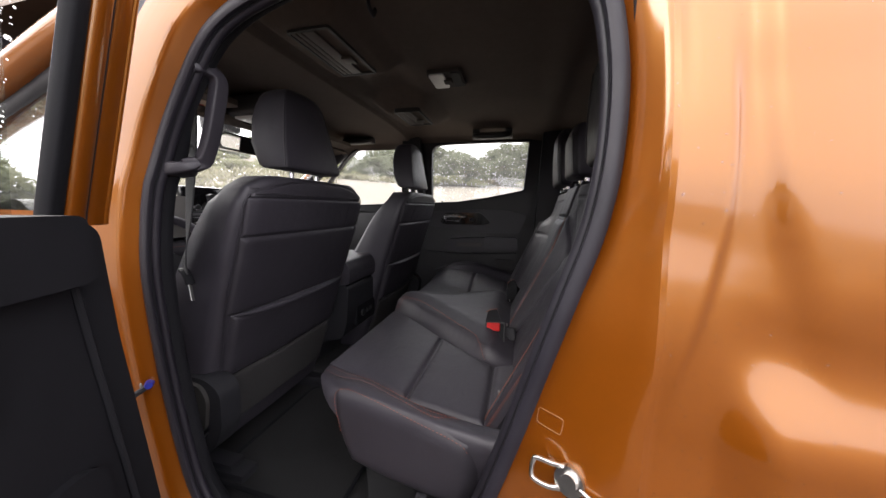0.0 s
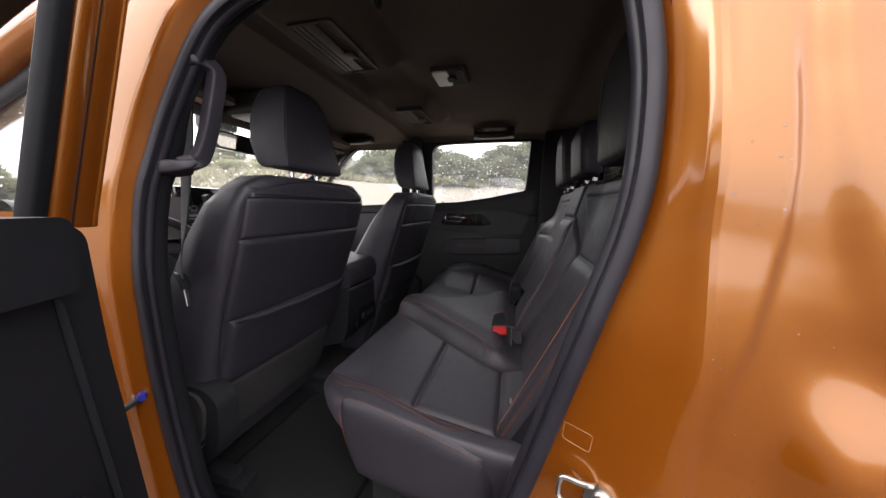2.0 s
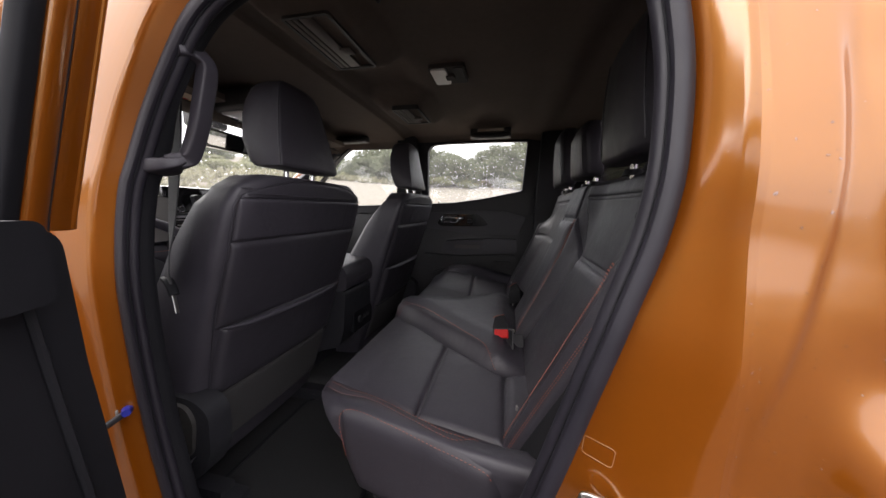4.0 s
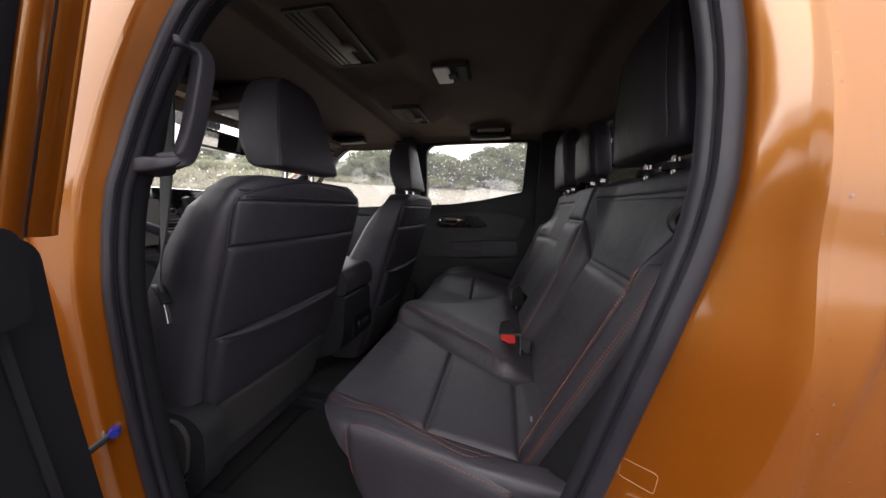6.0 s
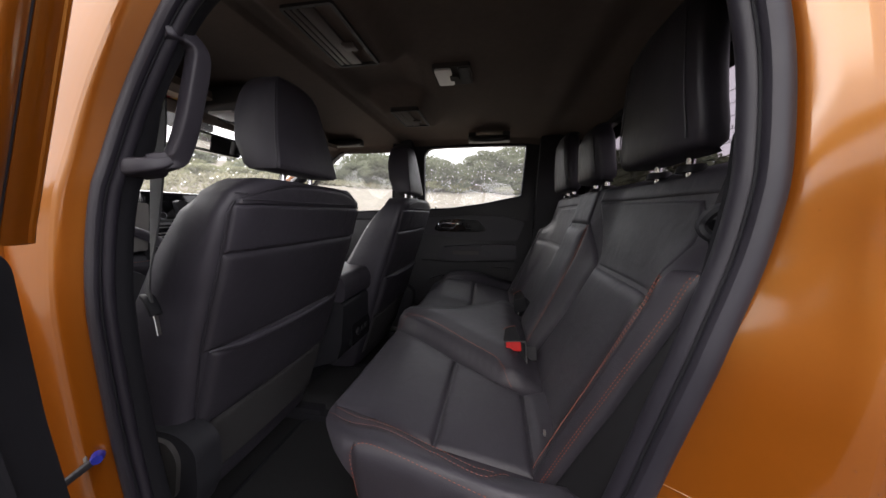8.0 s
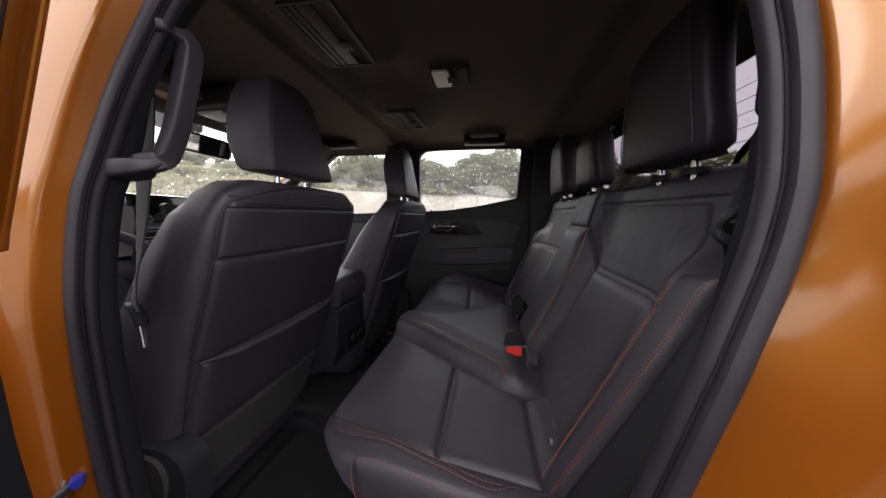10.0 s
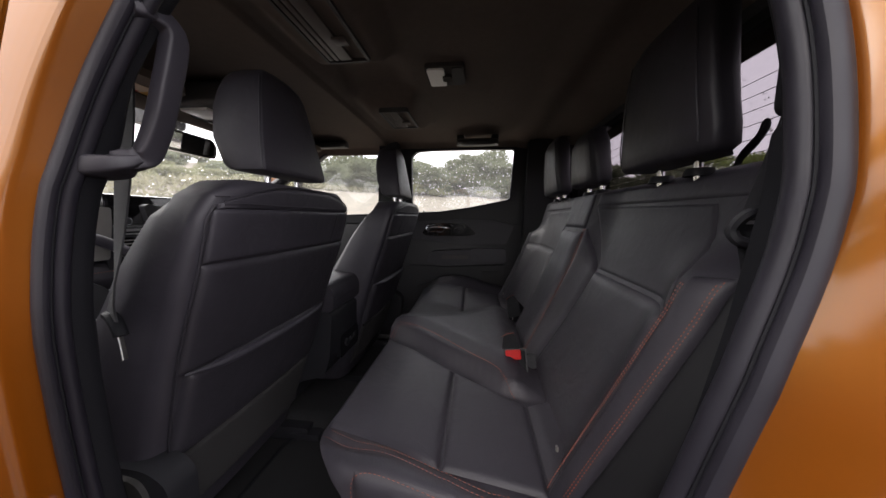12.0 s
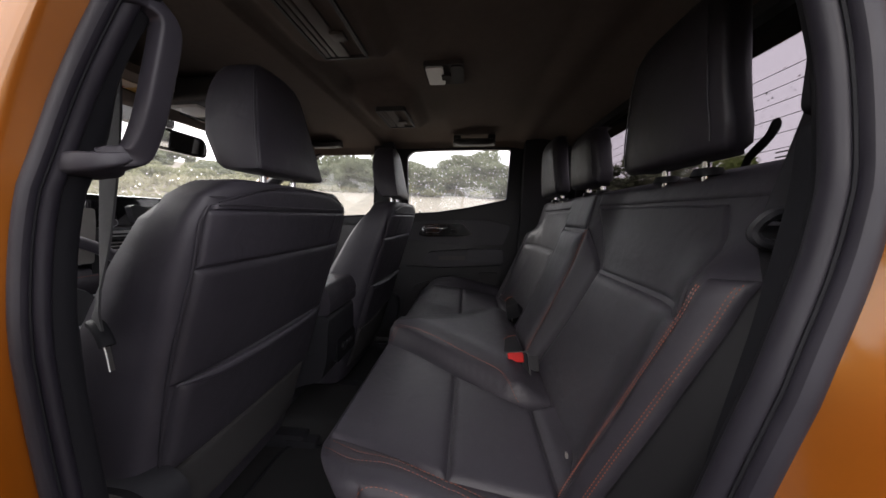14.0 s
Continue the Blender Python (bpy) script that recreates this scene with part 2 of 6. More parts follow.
def box(x0, x1, y0, y1, z0, z1, bevel=0.004, bm=None, segments=2):
    b = bmesh.new()
    bmesh.ops.create_cube(b, size=1, matrix=Matrix.Translation(((x0 + x1) / 2, (y0 + y1) / 2, (z0 + z1) / 2)) @ Matrix.Diagonal((x1 - x0, y1 - y0, z1 - z0, 1)))
    if bevel:
        bmesh.ops.bevel(b, geom=b.edges[:], offset=bevel, segments=segments, affect="EDGES", profile=0.6)
    if bm is None:
        return b
    return merge(bm, b)


def merge(bm, other, m=None):
    if m is not None:
        bmesh.ops.transform(other, matrix=m, verts=other.verts)
    me = bpy.data.meshes.new("tmp")
    other.to_mesh(me)
    other.free()
    bm.from_mesh(me)
    bpy.data.meshes.remove(me)
    return bm


def prism(points, axis, a, b, bevel=0.003, segments=2):
    """An outline pushed from a to b along an axis: y takes (x, z) points, x takes (y, z), z takes (x, y)."""
    bm = bmesh.new()

    def place(p, c):
        return {"y": (p[0], c, p[1]), "x": (c, p[0], p[1]), "z": (p[0], p[1], c)}[axis]
    loft([[place(p, a) for p in points], [place(p, b) for p in points]], True, True, bm)
    if bevel:
        sharp = [e for e in bm.edges if len(e.link_faces) == 2 and e.calc_face_angle(0) > radians(30)]
        bmesh.ops.bevel(bm, geom=sharp, offset=bevel, segments=segments, affect="EDGES", profile=0.6)
    return bm


def ring_plate(outer, inner, axis, a, b):
    """A frame between two outlines of equal length, from a to b along an axis."""
    def place(p, c):
        return {"y": (p[0], c, p[1]), "x": (c, p[0], p[1]), "z": (p[0], p[1], c)}[axis]
    rings = [[place(p, c) for p in o] for o, c in ((outer, a), (outer, b), (inner, b), (inner, a))]
    return loft(rings, False, True, None, True)


def round_outline(points, r, n=5):
    """An outline with its corners rounded off."""
    out = []
    k = len(points)
    for i in range(k):
        p0, p1, p2 = Vector(points[i - 1]), Vector(points[i]), Vector(points[(i + 1) % k])
        d0, d2 = (p0 - p1), (p2 - p1)
        c = min(r, d0.length * 0.48, d2.length * 0.48)
        a, b = p1 + d0.normalized() * c, p1 + d2.normalized() * c
        for j in range(n + 1):
            t = j / n
            out.append(tuple(a * (1 - t) ** 2 + p1 * 2 * t * (1 - t) + b * t * t))
    return out


def grow(points, d):
    """An outline moved outwards by d (points run anticlockwise)."""
    out = []
    k = len(points)
    area = sum(points[i - 1][0] * points[i][1] - points[i][0] * points[i - 1][1] for i in range(k))
    s = 1 if area > 0 else -1
    for i in range(k):
        t = Vector(points[(i + 1) % k]) - Vector(points[i - 1])
        t.normalize()
        out.append((points[i][0] + s * t.y * d, points[i][1] - s * t.x * d))
    return out


def pad(surface, corners, puff, rim=0.02, nu=20, nv=20, sink=0.003, bm=None, corner=0.0):
    """An upholstered panel: a patch of a surface between four corners (a, b), puffed up, with its rim drawn down."""
    c00, c10, c11, c01 = [Vector(c) for c in corners]
    w = ((c10 - c00).length + (c11 - c01).length) / 2
    h = ((c01 - c00).length + (c11 - c10).length) / 2

    def warp(t, size):
        e = min(0.3, rim / size)
        k = (0, e * 0.12, e * 0.35, e * 0.65, e)
        return k

    def steps(n, size):
        k = warp(0, size)
        mid = [k[-1] + (1 - 2 * k[-1]) * i / n for i in range(1, n)]
        return list(k) + mid + [1 - x for x in reversed(k)]
    us, vs = steps(nu, w), steps(nv, h)

    def at(u, v):
        d = min(min(u, 1 - u) * w, min(v, 1 - v) * h) / rim
        if corner:
            a, b = 2 * u - 1, 2 * v - 1
            u, v = 0.5 + 0.5 * a * math.sqrt(1 - corner * b * b), 0.5 + 0.5 * b * math.sqrt(1 - corner * a * a)
        q = (c00 * (1 - u) + c10 * u) * (1 - v) + (c01 * (1 - u) + c11 * u) * v
        p, n = surface(q.x, q.y)
        f = 1 - (1 - min(1.0, d)) ** 2.4
        return p + n * (puff * f - sink)
    return loft([[at(u, v) for u in us] for v in vs], False, False, bm)


def with_normal(fn, outward, e=0.004):
    """Gives a surface function its normal, on the side of outward."""
    o = Vector(outward)

    def surface(a, b):
        p = Vector(fn(a, b))
        n = (Vector(fn(a + e, b)) - Vector(fn(a - e, b))).cross(Vector(fn(a, b + e)) - Vector(fn(a, b - e)))
        n.normalize()
        return p, (n if n.dot(o) > 0 else -n)
    return surface


def stitches(path, length=0.0045, gap=0.0026, r=0.00048, lift=(0, 0, 0)):
    """A row of short raised threads along a path."""
    bm = bmesh.new()
    pts = [Vector(p) + Vector(lift) for p in path]
    want, run = 0.0, 0.0
    for a, b in zip(pts, pts[1:]):
        seg = (b - a).length
        while want < run + seg:
            c = a + (b - a) * ((want - run) / max(seg, 1e-6))
            t = (b - a).normalized()
            e = c + t * length
            m = c + t * length * 0.5
            side = t.cross(Vector((0.3, 0.5, 1))).normalized() * r
            up = side.cross(t).normalized() * r
            ring = lambda q, s: [q + side * s, q + up * s, q - side * s, q - up * s]
            loft([ring(c, 0.5), ring(m, 1.15), ring(e, 0.5)], True, True, bm)
            want += length + gap
        run += seg
    return bm


def cylinder(p0, p1, r0, r1=None, n=16, bm=None):
    return sweep([p0, p1], oval(1, 1, n), (0.1, 0.2, 1), bm=bm, scales=(r0, r0 if r1 is None else r1))


# ---------------------------------------------------------------- ground and distance
def ground_height(x, y):
    """Flat under the truck, a sandy bank beyond it, hills further off; open to the rear."""
    r = math.hypot(x + 0.5, y)
    front = 0.5 + 0.5 * math.cos(math.atan2(y, x + 0.5) - radians(135))
    z = 3.0 * smoothstep(5, 19, r) * (0.25 + 0.75 * front) + 8.5 * smoothstep(19, 80, r) * (0.12 + 0.88 * front)
    z += 0.10 * smoothstep(4, 8, r) * noise.noise((x * 0.35, y * 0.35, 0.3)) + 0.5 * smoothstep(12, 30, r) * noise.noise((x * 0.07, y * 0.07, 5.0))
    return z


def ground_mesh():
    rings = [0.0, 1, 2, 3, 4, 5, 6, 7, 8.5, 10, 11.5, 13, 15, 17, 19, 22, 26, 30, 36, 44, 54, 66, 80, 110, 160, 260, 500, 1200, 3000]
    k = 96
    bm = bmesh.new()
    rows = []
    for r in rings[1:]:
        rows.append([bm.verts.new((-0.5 + r * math.cos(2 * math.pi * i / k), r * math.sin(2 * math.pi * i / k),
                                   ground_height(-0.5 + r * math.cos(2 * math.pi * i / k), r * math.sin(2 * math.pi * i / k)))) for i in range(k)])
    c = bm.verts.new((-0.5, 0, 0))
    for i in range(k):
        bm.faces.new((c, rows[0][i], rows[0][(i + 1) % k]))
    for a, b in zip(rows, rows[1:]):
        for i in range(k):
            bm.faces.new((a[i], b[i], b[(i + 1) % k], a[(i + 1) % k]))
    return bm


solo("ground", ground_mesh(), SAND, "pale dry sand rising to a low bank and hills", "ground", kind="structure", sharp=80)


def dark_ground_mesh():
    """An unseen dark sheet past the truck, ragged-edged, added to darken the paint's reflections."""
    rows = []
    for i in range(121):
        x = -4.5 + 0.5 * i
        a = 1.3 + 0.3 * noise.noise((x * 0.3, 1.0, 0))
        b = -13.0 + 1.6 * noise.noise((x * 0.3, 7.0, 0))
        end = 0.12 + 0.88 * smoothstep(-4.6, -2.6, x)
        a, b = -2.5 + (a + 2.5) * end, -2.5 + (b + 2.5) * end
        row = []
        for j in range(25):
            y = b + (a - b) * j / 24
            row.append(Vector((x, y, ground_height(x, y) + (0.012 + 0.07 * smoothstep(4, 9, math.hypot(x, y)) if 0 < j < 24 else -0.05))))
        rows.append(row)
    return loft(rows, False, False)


solo("road", dark_ground_mesh(), DARK_GROUND, "unseen dark ground sheet added to darken reflections in the paint", "road", kind="structure", sharp=80)


def leaf_cloud(rng, blobs, count, size):
    """Many small bent leaves scattered through a few uneven lobes."""
    bm = bmesh.new()
    for _ in range(count):
        c, r = blobs[rng.randrange(len(blobs))]
        d = Vector((rng.gauss(0, 1), rng.gauss(0, 1), rng.gauss(0, 1))).normalized()
        p = Vector(c) + Vector((d.x * r[0], d.y * r[1], d.z * r[2])) * (0.62 + 0.45 * rng.random())
        a = Vector((rng.gauss(0, 1), rng.gauss(0, 1), rng.gauss(0, 1))).normalized()
        b = a.cross(d + Vector((0.01, 0.02, 0.03))).normalized()
        s = size * (0.5 + rng.random())
        v = [bm.verts.new(q) for q in (p - a * s, p + b * s * 0.45, p + a * s, p - b * s * 0.45)]
        bm.faces.new((v[0], v[1], v[2]))
        bm.faces.new((v[0], v[2], v[3]))
    return bm


def bush(seed, width, height, leaves, material, label, category="bush", tree=False):
    rng = random.Random(seed)
    ob = thing("tree" if tree else "bush", label, category, "trees and bushes on the bank")
    blobs = []
    for _ in range(12 if tree else 11):
        a, q = rng.random() * 6.283, rng.random() ** 0.6
        hh = height * (0.25 + 0.62 * rng.random()) if tree else height * (0.10 + 0.62 * rng.random())
        blobs.append(((math.cos(a) * q * width * 0.42, math.sin(a) * q * width * 0.42, hh),
                      (width * (0.16 + 0.12 * rng.random()), width * (0.16 + 0.12 * rng.random()), height * (0.10 + 0.14 * rng.random()))))
    bm = bmesh.new()
    for c, r in blobs[:7]:
        top = Vector(c)
        mid = Vector((top.x * 0.35, top.y * 0.35, top.z * 0.55))
        sweep(spline([(0, 0, -0.3), mid, top], 4), oval(1, 1, 6), (0.2, 0.1, 1), bm=bm, scales=[0.05 * height * (1 - 0.09 * i) * 0.5 for i in range(9)])
    part("trunk", bm, BARK, ob)
    part("crown", leaf_cloud(rng, blobs, leaves, width * 0.026), material, ob, sharp=180)
    return ob


KINDS = [
    bush(1, 4.2, 3.6, 11000, LEAF, "broad grey-green tree behind the sand bank", "tree", True),
    bush(2, 3.6, 2.3, 9000, LEAF, "dense dark green bush on the sand bank"),
    bush(3, 3.0, 1.5, 8000, LEAF_PALE, "low dry olive bush on pale sand"),
    bush(4, 2.2, 0.8, 5000, LEAF_PALE, "low straggly scrub on pale sand"),
    bush(5, 3.0, 2.6, 5000, LEAF_LIME, "fresh green round tree beyond the truck", "tree", True),
]
used = set()


def plant(kind, x, y, s, turn):
    m = Matrix.Translation((x, y, ground_height(x, y) - 0.05)) @ Matrix.Rotation(radians(turn), 4, "Z")
    if kind not in used:
        used.add(kind)
        ob = KINDS[kind]
        ob.matrix_basis = m @ Matrix.Diagonal((s, s, s, 1))
    else:
        ob = copy_thing(KINDS[kind], m)
        ob.scale = (s, s, s)


rng = random.Random(11)
# a thicket behind the far windows, looser scrub up the hill towards the front
for i in range(30):
    q = 68 + 52 * (i + 0.5 * rng.random()) / 30
    a, r = radians(q), 16.5 + 5 * rng.random()
    if 91.5 < q < 95.0:
        continue
    plant((0, 1, 1, 0)[i % 4] if q < 92 else (1, 2, 1, 0)[i % 4], -0.4 + r * math.cos(a), r * math.sin(a), 0.60 + 0.30 * rng.random(), rng.random() * 360)
for q, r, s, turn in ((89.3, 21.5, 1.12, 20), (86.8, 23.0, 1.0, 200), (91.6, 25.0, 0.95, 90), (103.5, 21.0, 0.92, 140)):
    plant(0, -0.4 + r * math.cos(radians(q)), r * math.sin(radians(q)), s, turn)
for q, r, s in ((87.0, 17.0, 0.42), (97.0, 16.6, 0.42), (101.8, 16.8, 0.5), (105.6, 16.0, 0.5)):
    plant(2, -0.4 + r * math.cos(radians(q)), r * math.sin(radians(q)), s, 70 * q)
for i in range(130):
    a = radians(106 + 92 * rng.random())
    r = 20 + 52 * rng.random()
    plant(rng.choice((1, 1, 2, 2, 3)), -0.4 + r * math.cos(a), r * math.sin(a), 0.7 + 0.9 * rng.random(), rng.random() * 360)
for i in range(26):
    a = radians(76 + 114 * rng.random())
    r = 60 + 18 * rng.random()
    plant(rng.choice((0, 1)), -0.4 + r * math.cos(a), r * math.sin(a), 0.55 + 0.45 * rng.random(), rng.random() * 360)
for x, y, s in ((13.0, 16.2, 1.15), (17, -1.5, 1.0), (24, 3.5, 1.0), (21, 9, 1.1), (30, -6, 1.2), (26, -14, 1.2)):
    plant(4, x, y, s, x * 40)
for i in range(7):
    a = radians(53 + 2.6 * i)
    plant((1, 2)[i % 2], -0.4 + 21 * math.cos(a), 21 * math.sin(a), 0.9 + 0.25 * (i % 3), 50 * i)
for q, r, k in ((156.5, 17.5, 0), (159.5, 16.0, 1), (162.5, 17.0, 0), (166, 16.0, 1), (157.5, 13.5, 2), (160.5, 13.0, 2), (163.5, 13.5, 2)):
    plant(k, r * math.cos(radians(q)), -1.0 + r * math.sin(radians(q)), 1.0, 47 * q)
for i in range(9):
    q = radians(187 + 3.2 * i)
    plant((0, 1, 0)[i % 3], 21 * math.cos(q), 21 * math.sin(q) - 0.7, 1.25 + 0.1 * (i % 3), 83 * i)
for i in range(22):
    a = radians(196 + 48 * (i + rng.random()) / 22)
    r = 27 + 12 * rng.random()
    plant(rng.choice((1, 0, 0)), -0.4 + r * math.cos(a), r * math.sin(a), 0.85 + 0.35 * rng.random(), rng.random() * 360)


def grass_mesh():
    """Dry tufts of bent blades all over the hillside."""
    rg = random.Random(23)
    bm = bmesh.new()
    for _ in range(13000):
        a = radians(92 + 110 * rg.random())
        r = (17 if a < radians(126) else 8) + 45 * rg.random() ** 1.5
        x, y = -0.4 + r * math.cos(a), r * math.sin(a)
        if noise.noise((x * 0.12, y * 0.12, 2.0)) < -0.12:
            continue
        z = ground_height(x, y)
        h = (0.12 + 0.30 * rg.random()) * smoothstep(4, 20, r)
        for _ in range(4):
            q = rg.random() * 6.283
            w = Vector((math.cos(q), math.sin(q), 0)) * (0.04 + 0.06 * rg.random())
            lean_to = Vector((rg.gauss(0, 0.22), rg.gauss(0, 0.22), h))
            base = Vector((x + rg.gauss(0, 0.2), y + rg.gauss(0, 0.2), z - 0.03))
            v = [bm.verts.new(p) for p in (base - w, base + w, base + w * 0.5 + lean_to * 0.7, base + lean_to, base - w * 0.6 + lean_to * 0.6)]
            bm.faces.new(v)
    return bm


solo("dry_grass", grass_mesh(), STRAW, "dry straw-coloured grass on the hillside", "grass", kind="stuff", sharp=180)


# ---------------------------------------------------------------- cab shell
def flange_y(z, x=0.0):
    """Depth of the near door flange: upright below the belt, leaning in above it."""
    return lerp_table(((0.6, -0.725), (1.2, -0.735), (1.35, -0.725), (1.66, -0.665), (1.8, -0.63)), z) + 0.020 * (1 - smoothstep(-0.55, -0.30, x)) * (1 - smoothstep(1.35, 1.6, z))


OPENING = [(-0.582, 1.515), (-0.638, 1.41), (-0.672, 1.28), (-0.675, 1.08), (-0.656, 0.88), (-0.622, 0.745), (-0.53, 0.67),
           (-0.40, 0.645), (-0.30, 0.650), (-0.215, 0.685), (-0.150, 0.755), (-0.104, 0.855), (-0.070, 0.955), (-0.042, 1.05), (-0.019, 1.135), (0.002, 1.21), (0.028, 1.30), (0.040, 1.39),
           (0.040, 1.48), (0.022, 1.57), (-0.03, 1.635), (-0.15, 1.66), (-0.32, 1.655), (-0.44, 1.632), (-0.525, 1.592)]


def outline_frames():
    pts = spline([(x, 0, z) for x, z in OPENING], 6, True)
    k = len(pts)
    out = []
    for i, p in enumerate(pts):
        t = (pts[(i + 1) % k] - pts[i - 1]).normalized()
        n = Vector((t.z, 0, -t.x))
        if n.dot(p - Vector((-0.33, 0, 1.17))) < 0:
            n = -n
        out.append((p, n))
    return out


def skin_bulge(x, z):
    """The shoulder over the rear wheel and two soft upright creases behind the door."""
    shoulder = smoothstep(0.108, 0.150, x + 0.10 * (z - 1.2))
    b = shoulder * (0.004 * (1 - smoothstep(1.205, 1.245, z)) - 0.024 * (1 - smoothstep(1.12, 1.215, z)))
    c = lerp_table(((0.9, 0.060), (1.172, 0.090), (1.235, 0.103), (1.30, 0.112), (1.60, 0.112)), z)
    b += 0.0055 * smoothstep(c - 0.004, c + 0.008, x) * smoothstep(1.10, 1.20, z) * (1 - smoothstep(1.42, 1.47, z))
    c = lerp_table(((1.15, 0.195), (1.266, 0.157), (1.31, 0.143), (1.388, 0.133), (1.464, 0.129)), z)
    b -= 0.006 * smoothstep(c - 0.009, c + 0.009, x) * smoothstep(1.16, 1.24, z)
    return b


def aperture_mesh():
    """Painted door surround: flange, water channel, rounded edge, outer skin."""
    near_c = [(0.0, 0.014), (0.004, 0.011), (0.009, 0.006), (0.016, -0.002), (0.024, -0.012), (0.032, -0.021), (0.040, -0.030), (0.047, -0.039), (0.052, -0.0415), (0.065, -0.0455),
              (0.085, -0.051), (0.11, -0.057), (0.14, -0.063), (0.20, -0.072), (0.30, -0.078), (0.40, -0.080)]
    near_b = [(0.0, 0.014), (0.004, 0.008), (0.009, 0.001), (0.014, -0.006), (0.018, -0.0115), (0.021, -0.0155), (0.024, -0.0185), (0.027, -0.0205), (0.031, -0.0222), (0.036, -0.0234),
              (0.044, -0.0250), (0.052, -0.0264), (0.060, -0.0276), (0.070, -0.0290), (0.080, -0.0302), (0.092, -0.0312)]

    def finer(rows):
        out = []
        for i, (a, b) in enumerate(zip(rows, rows[1:])):
            k = 10 if i >= 7 else 1
            out += [(a[0] + (b[0] - a[0]) * j / k, a[1] + (b[1] - a[1]) * j / k) for j in range(k)]
        return out + [rows[-1]]
    near_c, near_b = finer(near_c), finer(near_b)
    frames = outline_frames()
    rings = []
    for (dc, yc), (db, yb) in zip(near_c, near_b):
        ring = []
        for p, n in frames:
            w = smoothstep(-0.45, -0.10, p.x)
            if p.z > 1.5:
                w *= 1 - 0.35 * smoothstep(1.5, 1.66, p.z)
            # behind the door the flange runs out to an upright crease
            edge = max(0.020, min(0.14, (0.072 - p.x) / max(0.6, n.x)))
            deep = lerp_table(((0.9, -0.070), (1.195, -0.050), (1.306, -0.038), (1.40, -0.044), (1.6, -0.044)), p.z)
            if dc <= 0.047:
                dk = dc * (1 + (edge / 0.047 - 1) * smoothstep(0.0, 0.02, dc))
                yk = yc * (1 + (deep / -0.039 - 1) * smoothstep(0.0, 0.03, dc))
            else:
                dk, yk = dc + edge - 0.047, yc + (deep + 0.039) * (1 - smoothstep(0.06, 0.25, dc))
            d, dy = db + (dk - db) * w, yb + (yk - yb) * w
            x, z = p.x + n.x * d, p.z + n.z * d
            z = min(z, 1.80)
            ring.append(Vector((x, flange_y(z, p.x) + dy + (skin_bulge(x, z) + (0.32 * (max(z, 1.10) - 1.332) ** 2 - 0.001) * w) * smoothstep(0.03, 0.06, dc), z)))
        rings.append(ring)
    return loft(rings, False)


cab = thing("truck_cab", "orange metallic pickup truck cab standing on sand", "truck", kind="structure")
part("door_surround", aperture_mesh(), PAINT, cab, "glossy orange painted door surround with water drops", 60)

def on_skin(points, lift):
    """Points of the outer skin straight in from (x, z), raised a little."""
    tree = BVHTree.FromBMesh(aperture_mesh())
    out = []
    for x, z in points:
        hit, n, _, _ = tree.ray_cast(Vector((x, -1.2, z)), Vector((0, 1, 0)))
        out.append(hit + (n if n.y < 0 else -n) * lift)
    return out


def skin_drops():
    """Rain drops strewn over the outer skin behind the door."""
    rg = random.Random(31)
    bm = aperture_mesh()
    bm.faces.ensure_lookup_table()
    bm.normal_update()
    spots = [f for f in bm.faces if 0.05 < f.calc_center_median().x < 0.42 and 0.95 < f.calc_center_median().z < 1.6]
    picks = []
    for _ in range(240):
        f = rg.choice(spots)
        v = [q.co for q in f.verts]
        a, b = rg.random(), rg.random()
        p = (v[0] * (1 - a) + v[1] * a) * (1 - b) + (v[3] * (1 - a) + v[2] * a) * b
        n = f.normal if f.normal.y < 0 else -f.normal
        picks.append((p.copy(), n.copy()))
    bm.free()
    it = iter(picks)
    return drops(lambda g: next(it), len(picks), 32, (0.0005, 0.0014))


# rubber door seal: a soft fat lip, a groove and an inner lip
seal = thing("door_seal", "black rubber seal round the rear door opening", "door seal")
frames = outline_frames()


def seal_mesh(profile):
    """Runs a profile of (out, deep) points round the opening; it lies flatter on the centre pillar."""
    rings = []
    for p, n in frames:
        k = 0.72 + 0.38 * smoothstep(-0.50, -0.15, p.x)
        rings.append([Vector((p.x + n.x * d, flange_y(p.z, p.x) + dy * k, p.z + n.z * d)) for d, dy in profile])
    return loft(rings, False, True, None, True)


LIP = [(0.0092, 0.006), (0.0090, -0.001), (0.0078, -0.0055), (0.004, -0.0082), (-0.001, -0.0092), (-0.006, -0.0088), (-0.0092, -0.0066), (-0.0102, -0.003), (-0.0095, 0.001), (-0.006, 0.004), (0.0, 0.006)]
part("outer_lip", seal_mesh(LIP), RUBBER, seal)
part("bead", seal_mesh([(-0.0092 + 0.0016 * math.cos(a), 0.0022 + 0.0016 * math.sin(a)) for a in [i * math.pi / 3 for i in range(6)]]), SHADE_TRIM, seal)
part("inner_lip", seal_mesh([(-0.0080 + 0.0072 * math.cos(a), 0.0135 + 0.0098 * math.sin(a)) for a in [i * math.pi / 7 for i in range(14)]]), RUBBER, seal)

# inner trim that runs from the seal into the cab, deepest on the centre pillar
trim = thing("pillar_trim", "black plastic trim lining the rear door opening", "trim", kind="structure")


